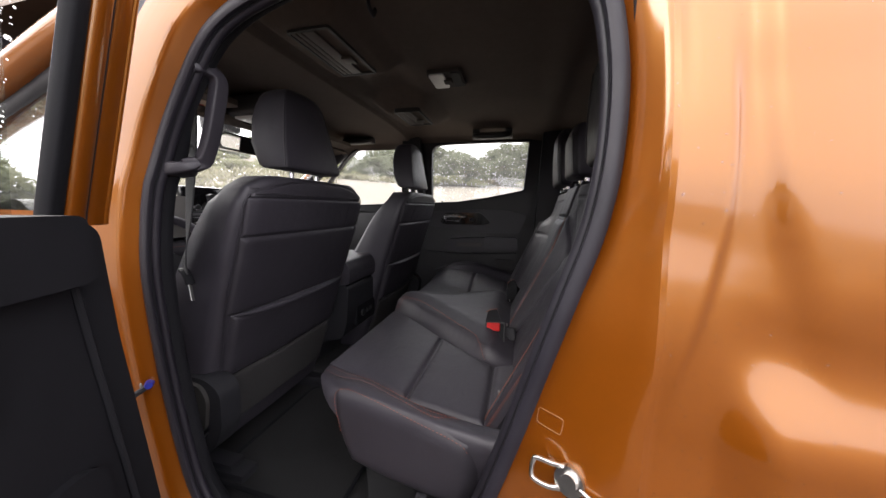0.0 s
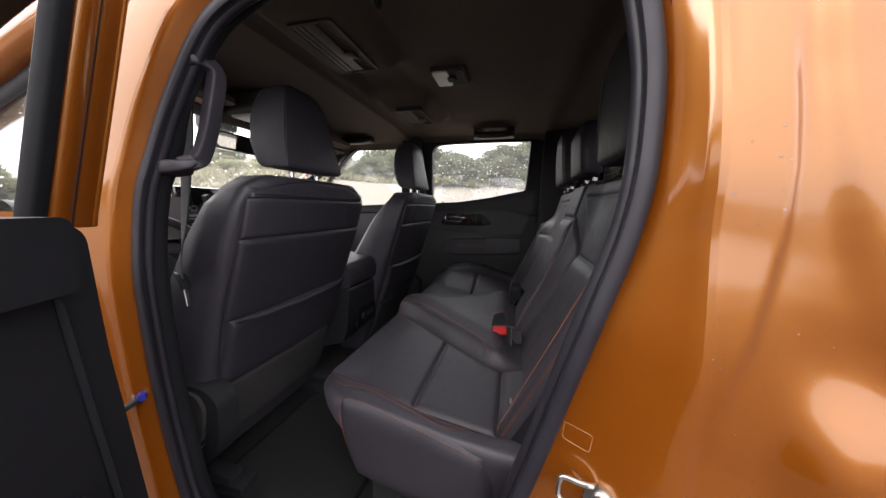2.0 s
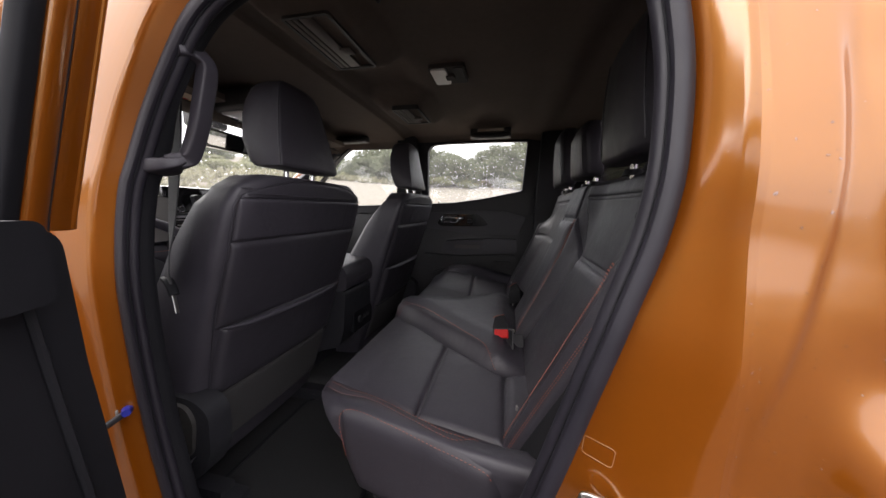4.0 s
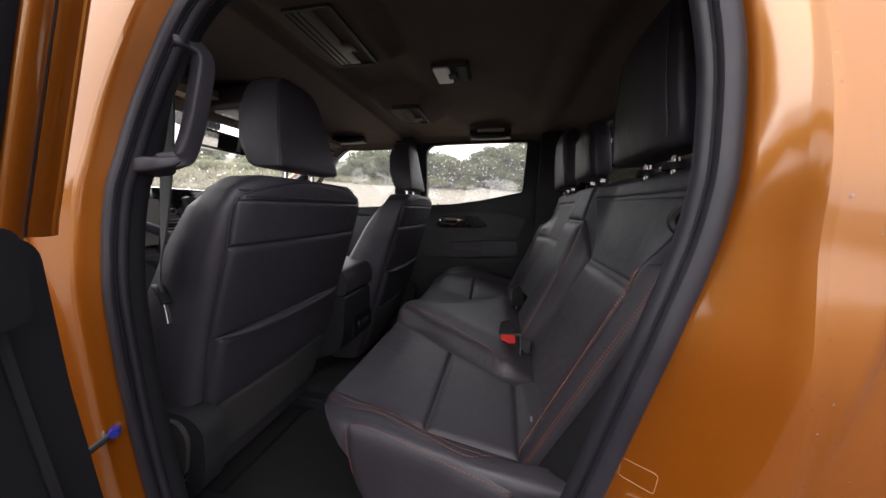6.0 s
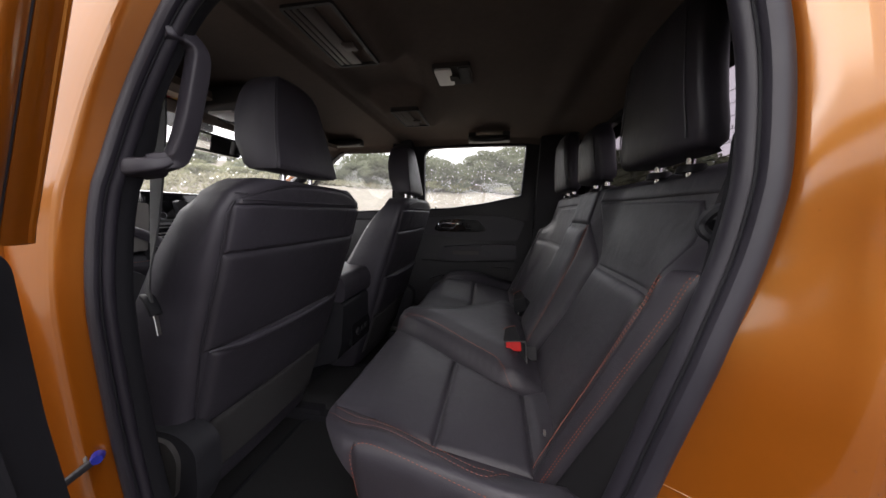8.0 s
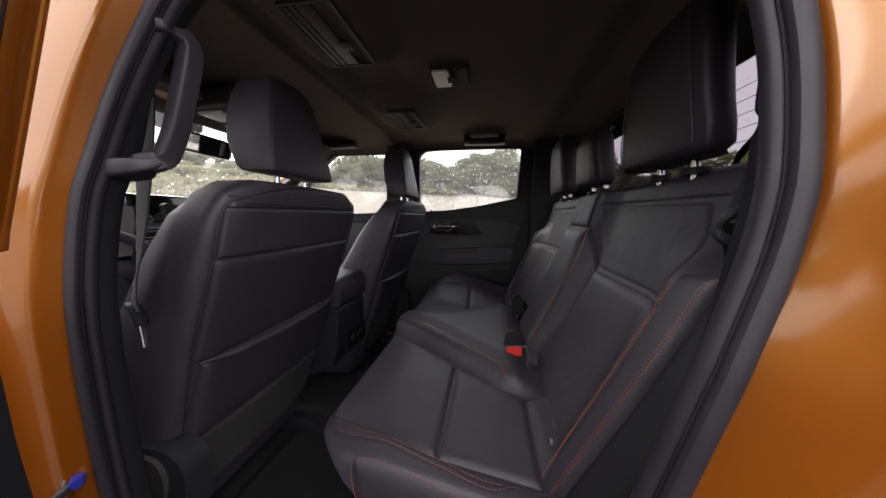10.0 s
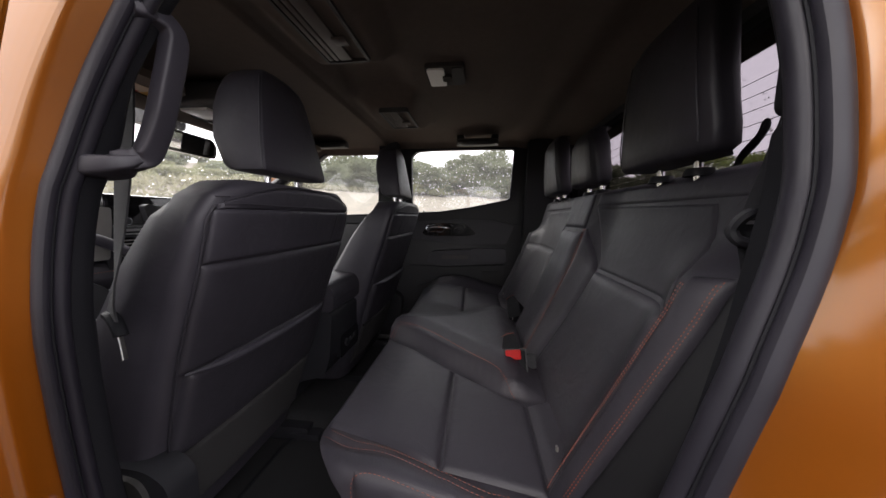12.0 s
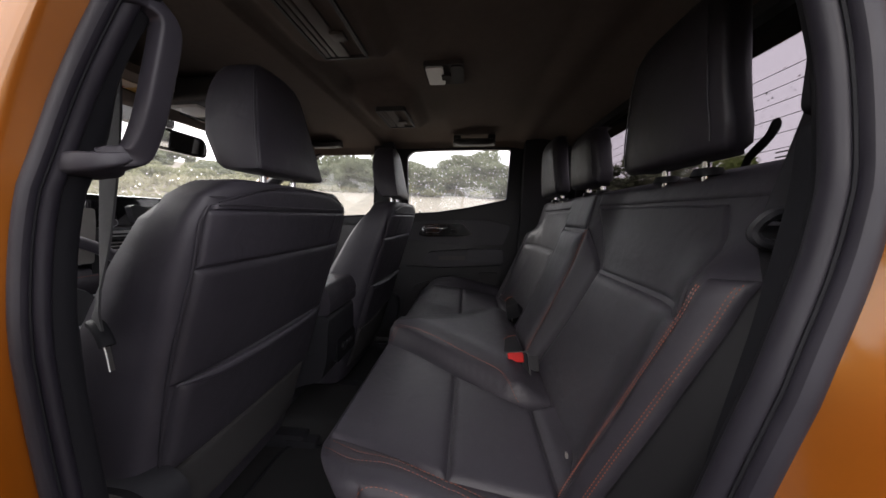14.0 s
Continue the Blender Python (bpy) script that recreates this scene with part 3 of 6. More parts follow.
def trim_mesh():
    deep = ((-0.010, 0.014), (-0.011, 0.020), (-0.012, 0.030), (-0.0125, 0.040), (-0.010, 0.045), (-0.002, 0.048), (0.020, 0.050), (0.060, 0.052))
    flat = ((0.004, 0.022), (-0.003, 0.029), (-0.001, 0.036), (0.006, 0.044), (0.014, 0.050), (0.018, 0.052), (0.030, 0.056), (0.045, 0.058))
    rows = []
    for (d0, y0), (d1, y1) in zip(deep, flat):
        row = []
        for p, n in frames:
            k = max(smoothstep(-0.60, -0.50, p.x), 1 - smoothstep(0.74, 0.84, p.z))
            d, dy = d0 + (d1 - d0) * k, y0 * (0.80 + 0.04 * smoothstep(1.34, 1.40, p.z) - 0.24 * smoothstep(1.40, 1.48, p.z)) * (1 - k) + y1 * k
            row.append(Vector((p.x + n.x * d, flange_y(p.z, p.x) + dy, p.z + n.z * d)))
        rows.append(row)
    return loft(rows, False)


part("lining", trim_mesh(), SHADE_TRIM, trim)
# near centre pillar trim inside, near rear pillar trim
part("centre_pillar", prism(round_outline([(-0.70, 0.62), (-0.71, 1.05), (-0.708, 1.28), (-0.675, 1.42), (-0.60, 1.60), (-0.56, 1.72), (-0.64, 1.72), (-0.70, 1.55), (-0.745, 1.40), (-0.765, 1.2), (-0.765, 0.62)], 0.02), "y", -0.695, -0.650, 0.012), PLASTIC, trim)
part("rear_pillar", prism(round_outline([(0.05, 0.64), (0.10, 0.64), (0.31, 0.9), (0.31, 1.412), (0.050, 1.412), (0.050, 1.35), (0.032, 1.22), (0.004, 1.08)], 0.02), "y", -0.705, -0.657, 0.010), SHADE_TRIM, trim)

part("rear_pillar_upper", prism(round_outline([(0.31, 1.416), (0.31, 1.74), (0.03, 1.74), (0.042, 1.62), (0.052, 1.5), (0.0515, 1.416)], 0.012), "y", -0.70, -0.655, 0.010), SHADE_TRIM, trim)

# roof, lower side, sill, floor, rear wall
RAIL = [(0.42, 0.63, 1.69), (0.2, 0.63, 1.725), (-0.3, 0.625, 1.735), (-0.68, 0.62, 1.705), (-0.83, 0.62, 1.675), (-1.10, 0.625, 1.58), (-1.27, 0.635, 1.51), (-1.5, 0.66, 1.38), (-1.90, 0.70, 1.13)]
part("roof", grid(lambda u, v: Vector((-1.16 + 1.58 * u, -0.61 + 1.41 * v, lerp_table(((-1.16, 1.66), (-0.83, 1.725), (-0.3, 1.76), (0.2, 1.755), (0.42, 1.71)), -1.16 + 1.58 * u) + 0.095 + 0.03 * (1 - (2 * v - 1) ** 2) - 0.07 * abs(2 * v - 1) ** 8)), 24, 16), PAINT, cab)
for s in (-1, 1):
    part("roof_rail", sweep(spline([(x, (y + (0.20 if s > 0 else 0.03 * (1 - smoothstep(-0.9, -0.7, x)))) * s, z + ((0.06 + 0.06 * (1 - smoothstep(-1.0, -0.6, x)) + 0.085 * (1 - smoothstep(-1.25, -0.95, x))) if s > 0 else 0)) for x, y, z in RAIL], 5), oval(0.032, 0.030, 12), (0, 1, 0)), PAINT, cab)
part("near_rocker", prism([(-1.9, 0.42), (0.1, 0.42), (0.1, 0.60), (-1.9, 0.60)], "y", -0.82, -0.70, 0.03), PAINT, cab)
part("far_side", prism([(-1.9, 0.42), (0.40, 0.42), (0.40, 1.33), (-1.9, 1.25)], "y", 0.80, 0.86, 0.03), PAINT, cab)
part("rear_panel", prism([(-0.80, 0.42), (0.80, 0.42), (0.80, 1.36), (-0.80, 1.36)], "x", 0.36, 0.40, 0.01), PAINT, cab)
part("chassis", box(-1.85, 0.36, -0.62, 0.62, 0.30, 0.56, 0.03), PLASTIC, cab)
for x in (-2.15, 1.15):
    for y in (-0.72, 0.72):
        w = part("wheel", sweep([(x, y - 0.12, 0.38), (x, y - 0.09, 0.38), (x, y + 0.09, 0.38), (x, y + 0.12, 0.38)], oval(1, 1, 32), scales=(0.32, 0.38, 0.38, 0.32)), RUBBER, cab, "black tyre")

floor = thing("floor", "black carpeted cab floor with a centre tunnel", "floor", kind="structure")
part("carpet", box(-1.9, 0.36, -0.72, 0.72, 0.56, 0.60, 0.004), CARPET, floor)
part("tunnel", prism(round_outline([(-0.14, 0.595), (0.14, 0.595), (0.11, 0.665), (-0.11, 0.665)], 0.03), "x", -1.85, -0.05, 0.0), CARPET, floor)
part("sill_plate", prism(round_outline([(-0.722, 0.602), (-0.722, 0.668), (-0.675, 0.664), (-0.640, 0.640), (-0.615, 0.602)], 0.02), "x", -0.80, 0.0, 0.004), PLASTIC, floor)


def mat_mesh(x0, x1, y0, y1, z):
    o = round_outline([(x0, y0), (x1, y0), (x1, y1), (x0, y1)], 0.05, 6)
    bm = prism(o, "z", z, z + 0.008, 0.003)
    return bm, [(a, b, z + 0.008) for a, b in o]


bm, rim = mat_mesh(-0.80, -0.43, -0.57, -0.15, 0.602)
floor_mat = solo("floor_mat", bm, CARPET, "black carpet floor mat with a bound edge", "floor mat", "floor mats")
part("binding", sweep(rim, oval(0.006, 0.004, 8), closed=True), SHADE_TRIM, floor_mat)
bm, rim = mat_mesh(-0.80, -0.43, 0.15, 0.57, 0.602)
floor_mat = solo("floor_mat", bm, CARPET, "black carpet floor mat with a bound edge", "floor mat", "floor mats")
part("binding", sweep(rim, oval(0.006, 0.004, 8), closed=True), SHADE_TRIM, floor_mat)


# headliner
def roof_lining(u, v):
    x, y = -1.24 + 1.58 * u, -0.67 + 1.42 * v
    z = 1.746 - 0.030 * min(1.2, abs(y / 0.71) ** 6) - 0.05 * smoothstep(0.1, 0.34, x) - 0.075 * (1 - smoothstep(-1.25, -1.12, x))
    # a step across in front of the vents, and a shallow recess round the lamp
    z += 0.013 * smoothstep(-0.734, -0.722, x) + 0.012 * smoothstep(-0.722, -0.66, x)
    z += 0.020 * smoothstep(-0.70, -0.64, x) * (1 - smoothstep(-0.50, -0.42, x)) * smoothstep(-0.15, -0.08, y) * (1 - smoothstep(0.13, 0.20, y))
    # the air ducts swell down round the two vents
    duct = smoothstep(-0.70, -0.63, x) * (1 - smoothstep(-0.475, -0.415, x))
    z -= 0.047 * duct * (smoothstep(-0.52, -0.45, y) * (1 - smoothstep(-0.185, -0.11, y)) + smoothstep(0.09, 0.16, y) * (1 - smoothstep(0.40, 0.50, y)))
    z -= 0.010 * smoothstep(-0.02, 0.06, x) * (1 - smoothstep(0.06, 0.14, x))
    if v in (0, 1):
        z -= 0.03
    return Vector((x, y, z))


ceiling = solo("ceiling", grid(roof_lining, 190, 60), HEADLINER, "charcoal cloth headliner with soft moulded steps", "ceiling", kind="structure", sharp=60)


def lining_z(x, y):
    return roof_lining((x + 1.24) / 1.58, (y + 0.67) / 1.42).z


# ---------------------------------------------------------------- far side of the cab
FAR = 0.745
WIN_REAR = round_outline([(-0.60, 1.342), (-0.43, 1.350), (-0.25, 1.376), (-0.03, 1.422), (-0.012, 1.705), (-0.22, 1.708), (-0.48, 1.706), (-0.57, 1.700), (-0.602, 1.668)], 0.018)
WIN_FRONT = round_outline([(-1.50, 1.305), (-0.80, 1.335), (-0.785, 1.708), (-0.95, 1.714), (-1.13, 1.692), (-1.22, 1.62)], 0.035)
far_wall = thing("wall_far", "black trimmed far side of the cab with two door windows", "wall", kind="structure")


def window_frame(name, hole, outer, y0, y1, material, parent):
    return part(name, ring_plate(outer, hole, "y", y0, y1), material, parent)


def outline_to_box(hole, x0, x1, z0, z1):
    """Points of a box's rim, matched one to one with the points of an outline inside it."""
    cx, cz = (x0 + x1) / 2, (z0 + z1) / 2
    out = []
    for x, z in hole:
        dx, dz = x - cx, z - cz
        s = min((x1 - x0) / 2 / max(abs(dx), 1e-6), (z1 - z0) / 2 / max(abs(dz), 1e-6))
        out.append((cx + dx * s, cz + dz * s))
    return out


window_frame("rear_window_surround", WIN_REAR, outline_to_box(WIN_REAR, -0.70, 0.34, 1.28, 1.76), FAR, FAR + 0.05, PLASTIC, far_wall)
window_frame("front_window_surround", WIN_FRONT, outline_to_box(WIN_FRONT, -1.92, -0.70, 1.26, 1.76), FAR, FAR + 0.05, PLASTIC, far_wall)
part("lower_lining", box(-1.9, 0.34, FAR, FAR + 0.05, 0.58, 1.285, 0.003), FAR_TRIM, far_wall)
part("rear_window_seal", sweep([(x, FAR + 0.004, z) for x, z in WIN_REAR], oval(0.006, 0.008, 8), (0, 1, 0), closed=True), RUBBER, far_wall)
part("front_window_seal", sweep([(x, FAR + 0.004, z) for x, z in WIN_FRONT], oval(0.006, 0.008, 8), (0, 1, 0), closed=True), RUBBER, far_wall)
part("centre_pillar_cover", prism(round_outline([(-0.70, 1.28), (-0.625, 1.28), (-0.64, 1.50), (-0.665, 1.74), (-0.775, 1.74), (-0.765, 1.50), (-0.775, 1.28)], 0.012), "y", FAR - 0.05, FAR + 0.002, 0.012), PLASTIC, far_wall)
part("rear_pillar_cover", prism(round_outline([(0.035, 1.0), (0.33, 1.0), (0.33, 1.74), (0.055, 1.74), (0.045, 1.45)], 0.015), "y", FAR - 0.055, FAR + 0.002, 0.012), PLASTIC, far_wall)


def pane(name, hole, y, material, label, category="window"):
    ob = solo(name, prism(grow(hole, 0.006), "y", y, y + 0.004, 0), material, label, category, kind="structure")
    ob.visible_shadow = material is PRIVACY
    return ob


pane("window_1", WIN_REAR, FAR + 0.03, WET, "wet rear door window with rain drops")
pane("window_2", WIN_FRONT, FAR + 0.03, WET, "wet front door window with rain drops")


def drops(place, count, seed, r=(0.0008, 0.0026)):
    """Rain drops: little flattened domes on a pane."""
    rg = random.Random(seed)
    bm = bmesh.new()
    for _ in range(count):
        p, n = place(rg)
        s = r[0] + (r[1] - r[0]) * rg.random() ** 2.5
        a = n.cross(Vector((0.3, 0.2, 1))).normalized()
        b = n.cross(a)
        st = 1 + 0.6 * rg.random() * rg.random()
        rings = []
        for f, h in ((1.0, 0.0), (0.8, 0.35), (0.4, 0.55)):
            rings.append([p + a * (math.cos(q) * s * f) + b * (math.sin(q) * s * f * st) + n * (h * s) for q in [i * math.pi / 3 for i in range(6)]])
        loft(rings, True, True, bm)
    return bm


def drop_mat():
    """Water that passes the sky's light on to whoever looks through it."""
    m = bpy.data.materials.new("rain_drop")
    m.use_nodes = True
    n, l = m.node_tree.nodes, m.node_tree.links
    n.clear()
    out, mix, mix2, tl, tr, gl = (n.new("ShaderNode" + k) for k in ("OutputMaterial", "MixShader", "MixShader", "BsdfTranslucent", "BsdfTransparent", "BsdfGlossy"))
    tl.inputs[0].default_value = (0.95, 0.95, 0.97, 1)
    gl.inputs["Roughness"].default_value = 0.05
    mix.inputs[0].default_value, mix2.inputs[0].default_value = 0.25, 0.10
    l.new(tl.outputs[0], mix.inputs[1])
    l.new(tr.outputs[0], mix.inputs[2])
    l.new(mix.outputs[0], mix2.inputs[1])
    l.new(gl.outputs[0], mix2.inputs[2])
    l.new(mix2.outputs[0], out.inputs[0])
    return m


DROP_BRIGHT = drop_mat()
rain = solo("rain_drops", drops(lambda g: (Vector((-0.60 + 0.58 * g.random(), FAR + 0.036, 1.36 + 0.34 * g.random())), Vector((0, 1, 0))), 900, 5, (0.0007, 0.0030)), DROP_BRIGHT, "rain drops on the rear door window", "rain drops", kind="stuff")
rain.visible_shadow = False

# far rear door furniture
far_door = thing("door_1", "closed black rear door with armrest and silver handle", "door", kind="structure", at=(-0.3, FAR, 0.9))


def surf_panel(points, y0, y1, bevel=0.008, seg=3):
    return prism(points, "y", y0, y1, bevel, seg)


part("upper_trim", surf_panel(round_outline([(-0.62, 1.30), (-0.62, 1.335), (-0.43, 1.342), (-0.25, 1.368), (-0.02, 1.415), (0.02, 1.42), (0.005, 1.285), (-0.12, 1.315), (-0.35, 1.318)], 0.012), FAR - 0.022, FAR + 0.001), FAR_TRIM, far_door)
part("insert", surf_panel(round_outline([(-0.62, 1.20), (-0.62, 1.292), (-0.35, 1.31), (-0.12, 1.305), (-0.005, 1.275), (-0.045, 1.17), (-0.3, 1.165)], 0.015), FAR - 0.014, FAR + 0.001), LEATHER_DARK, far_door)
bez = part("handle_bezel", surf_panel(round_outline([(-0.535, 1.225), (-0.50, 1.285), (-0.28, 1.29), (-0.215, 1.225), (-0.27, 1.215), (-0.50, 1.212)], 0.02), FAR - 0.019, FAR + 0.001, 0.005), GLOSS_BLACK, far_door)
part("handle", sweep(spline([(-0.495, FAR - 0.018, 1.235), (-0.49, FAR - 0.03, 1.255), (-0.46, FAR - 0.034, 1.265), (-0.385, FAR - 0.034, 1.262), (-0.37, FAR - 0.018, 1.262)], 5), oval(0.008, 0.012, 10), (0, 1, 0)), CHROME, bez, "satin silver door handle")
part("handle_frame", sweep([(-0.50, FAR - 0.021, 1.238), (-0.507, FAR - 0.021, 1.256), (-0.497, FAR - 0.021, 1.274), (-0.415, FAR - 0.021, 1.278), (-0.395, FAR - 0.021, 1.256), (-0.415, FAR - 0.021, 1.236)], oval(0.0035, 0.003, 8), (0, 1, 0), closed=True), CHROME, bez, "chrome rim of the handle cup")
part("lock_knob", box(-0.345, -0.315, FAR - 0.028, FAR - 0.012, 1.236, 1.256, 0.004), PLASTIC, bez)
part("bezel_trim", sweep(spline([(-0.505, FAR - 0.0195, 1.225), (-0.40, FAR - 0.0195, 1.220), (-0.29, FAR - 0.0195, 1.224), (-0.235, FAR - 0.0195, 1.232)], 5), oval(0.0022, 0.0016, 6), (0, 1, 0)), GLOSS_BLACK, bez)
part("armrest", surf_panel(round_outline([(-0.50, 1.065), (-0.475, 1.125), (-0.30, 1.14), (-0.055, 1.145), (-0.045, 1.07), (-0.40, 1.045)], 0.022), FAR - 0.07, FAR + 0.001, 0.018, 4), LEATHER_DARK, far_door)
part("armrest_pad", surf_panel(round_outline([(-0.245, 1.078), (-0.245, 1.150), (-0.055, 1.150), (-0.05, 1.078)], 0.014), FAR - 0.085, FAR - 0.05, 0.012, 3), LEATHER, far_door)
part("switch_recess", surf_panel(round_outline([(-0.41, 1.085), (-0.41, 1.108), (-0.26, 1.11), (-0.26, 1.088)], 0.006), FAR - 0.074, FAR - 0.05, 0.003), PRINT, far_door)
part("lower_panel", surf_panel(round_outline([(-0.62, 0.62), (-0.62, 1.04), (-0.40, 1.03), (-0.05, 1.05), (-0.07, 0.9), (-0.25, 0.7)], 0.02), FAR - 0.02, FAR + 0.001), FAR_TRIM, far_door)
part("pocket", surf_panel(round_outline([(-0.60, 0.78), (-0.57, 0.92), (-0.46, 0.96), (-0.42, 0.80)], 0.03), FAR - 0.06, FAR - 0.01, 0.015), FAR_TRIM, far_door)
part("speaker_grille", surf_panel(round_outline([(-0.18, 0.90), (-0.18, 1.01), (-0.075, 1.01), (-0.075, 0.90)], 0.012), FAR - 0.026, FAR - 0.01, 0.004), FELT, far_door)
part("lock_pin", cylinder((-0.525, FAR - 0.006, 1.33), (-0.525, FAR - 0.006, 1.358), 0.0035), FAR_TRIM, far_door)


# ceiling grab handles on the far side
def roof_handle(x0, x1, y, z):
    ob = thing("grab_handle", "black plastic grab handle on the headliner edge", "grab handle", "roof grab handles", at=(x0, y, z))
    part("grip", sweep(spline([(x0, y + 0.02, z), (x0 + 0.012, y - 0.018, z - 0.012), (x0 + 0.045, y - 0.026, z - 0.016), (x1 - 0.045, y - 0.026, z - 0.016), (x1 - 0.012, y - 0.018, z - 0.012), (x1, y + 0.02, z)], 6), oval(0.014, 0.022, 14, 3), (0, 1, 0.3)), LINER_TRIM, ob)
    part("cover", box(x0 + 0.01, x1 - 0.01, y - 0.006, y + 0.03, z - 0.026, z + 0.012, 0.010), LINER_TRIM, ob)
    for x in (x0, x1):
        part("mount", box(x - 0.02, x + 0.02, y, y + 0.04, z - 0.022, z + 0.03, 0.008), LINER_TRIM, ob)
    return ob


roof_handle(-1.12, -0.955, 0.615, 1.720)
roof_handle(-0.31, -0.13, 0.635, 1.725)

# ---------------------------------------------------------------- rear wall and rear window
rear_wall = thing("wall_rear", "black lining of the cab's rear wall round the window", "wall", kind="structure")
hole = round_outline([(-0.60, 1.37), (0.60, 1.37), (0.58, 1.70), (-0.58, 1.70)], 0.04)
part("lining", ring_plate(outline_to_box(hole, -0.74, 0.74, 1.30, 1.78), hole, "x", 0.29, 0.36), PLASTIC, rear_wall)
part("lower_lining", box(0.30, 0.36, -0.72, 0.72, 0.58, 1.305, 0.004), CARPET, rear_wall)
back_glass = solo("window_rear", prism(grow(hole, 0.01), "x", 0.325, 0.329, 0), PRIVACY, "wet tinted rear window with fine heating wires", "window", kind="structure")
frit = ring_plate(grow(hole, 0.004), round_outline([(-0.545, 1.412), (0.545, 1.412), (0.53, 1.645), (-0.53, 1.645)], 0.03), "x", 0.321, 0.324)
part("black_border", frit, GLOSS_BLACK, back_glass)
for i in range(7):
    z = 1.425 + 0.028 * i
    part("heating_wire", box(0.3215, 0.3225, -0.535, 0.535, z - 0.0005, z + 0.0005, 0), PRINT, back_glass)
for i in range(4):
    part("print_bar", box(0.3215, 0.3225, -0.372, -0.345, 1.418 + 0.009 * i, 1.4205 + 0.009 * i, 0), PRINT, back_glass)
rain = solo("rain_drops", drops(lambda g: (Vector((0.331, -0.57 + 1.14 * g.random(), 1.40 + 0.29 * g.random())), Vector((1, 0, 0))), 520, 8, (0.0008, 0.003)), DROP_BRIGHT, "rain drops on the rear window", "rain drops", kind="stuff")
rain.visible_shadow = False

solo("rain_drops", skin_drops(), DROP, "rain drops on the orange paint", "rain drops", kind="stuff")

# ---------------------------------------------------------------- windscreen, dashboard
screen_pts = lambda u, v: Vector((-1.17 - 0.74 * v - 0.06 * (1 - (2 * u - 1) ** 2), -0.62 + 1.24 * u + (0.06 * (2 * u - 1)) * v, 1.645 - 0.50 * v))
windscreen = solo("windscreen", grid(screen_pts, 16, 10), WET, "wet windscreen with rain drops", "windscreen", kind="structure")
windscreen.visible_shadow = False
rain = solo("rain_drops", drops(lambda g: (screen_pts(g.random(), 0.9 * g.random()) + Vector((-0.004, 0, 0.004)), Vector((-0.64, 0, 0.77))), 700, 9, (0.001, 0.004)), DROP_BRIGHT, "rain drops on the windscreen", "rain drops", kind="stuff")
rain.visible_shadow = False
front_frame = thing("windscreen_frame", "orange and black frame round the windscreen", "trim", kind="structure")
for s in (-1, 1):
    part("screen_pillar", sweep([(-1.14, 0.62 * s, 1.645), (-1.52, 0.65 * s, 1.40), (-1.90, 0.68 * s, 1.14)], oval(0.035, 0.03, 10)), PLASTIC, front_frame)
part("header", sweep([(-1.17, -0.62, 1.645), (-1.22, 0, 1.66), (-1.17, 0.62, 1.645)], oval(0.05, 0.02, 10)), HEADLINER, front_frame)
part("cowl", box(-2.0, -1.86, -0.74, 0.74, 0.56, 1.15, 0.03), PLASTIC, front_frame)
bonnet = part("bonnet", grid(lambda u, v: Vector((-3.05 + 1.15 * u, -0.78 + 1.56 * v, 1.02 + 0.11 * u + 0.04 * (1 - (2 * v - 1) ** 4))), 12, 12), PAINT, cab)

dash = thing("dashboard", "black dashboard with silver trim, screen and vents", "dashboard", at=(-1.6, 0, 0.6))
part("top_pad", prism(round_outline([(-1.90, 1.02), (-1.38, 1.02), (-1.35, 1.16), (-1.39, 1.255), (-1.55, 1.285), (-1.90, 1.20)], 0.03), "y", -0.70, 0.70, 0.01), LEATHER_DARK, dash)
part("lower_body", prism(round_outline([(-1.90, 0.60), (-1.45, 0.60), (-1.38, 0.80), (-1.36, 1.02), (-1.90, 1.02)], 0.02), "y", -0.70, 0.70, 0.008), PLASTIC, dash)
part("padded_strip", prism(round_outline([(-1.40, 1.085), (-1.335, 1.085), (-1.32, 1.125), (-1.33, 1.175), (-1.40, 1.18)], 0.015), "y", -0.68, 0.68, 0.006), LEATHER, dash)
part("strip_stitching", stitches([(-1.321, -0.66, 1.150), (-1.321, 0.66, 1.150)], r=0.0008), STITCH, dash)
stack = part("centre_panel", prism(round_outline([(-1.46, 0.98), (-1.34, 0.98), (-1.325, 1.16), (-1.325, 1.285), (-1.46, 1.31)], 0.012), "y", -0.21, 0.20, 0.006), PLASTIC, dash)
part("silver_strip", box(-1.330, -1.315, -0.17, 0.17, 1.268, 1.276, 0.002), SATIN, stack)
part("silver_strip", box(-1.330, -1.317, -0.17, 0.17, 1.258, 1.262, 0.001), SATIN, stack)
for y in (-0.125, 0.0, 0.125):
    v = part("air_vent", box(-1.335, -1.318, y - 0.056, y + 0.056, 1.196, 1.250, 0.006), GLOSS_BLACK, stack)
    for i in range(4):
        part("slat", box(-1.322, -1.312, y - 0.048, y + 0.048, 1.205 + 0.011 * i, 1.209 + 0.011 * i, 0), GREY_PLASTIC, v)
for i in range(5):
    part("switch", box(-1.335, -1.320, -0.14 + 0.06 * i, -0.10 + 0.06 * i, 1.160, 1.180, 0.003), GLOSS_BLACK, stack)
scr = part("screen", box(-1.36, -1.335, -0.20, 0.14, 1.288, 1.385, 0.006), GLOSS_BLACK, dash, "dark display screen standing on the dashboard")
part("glass", box(-1.336, -1.3335, -0.19, 0.13, 1.315, 1.378, 0.001), SCREEN, scr)
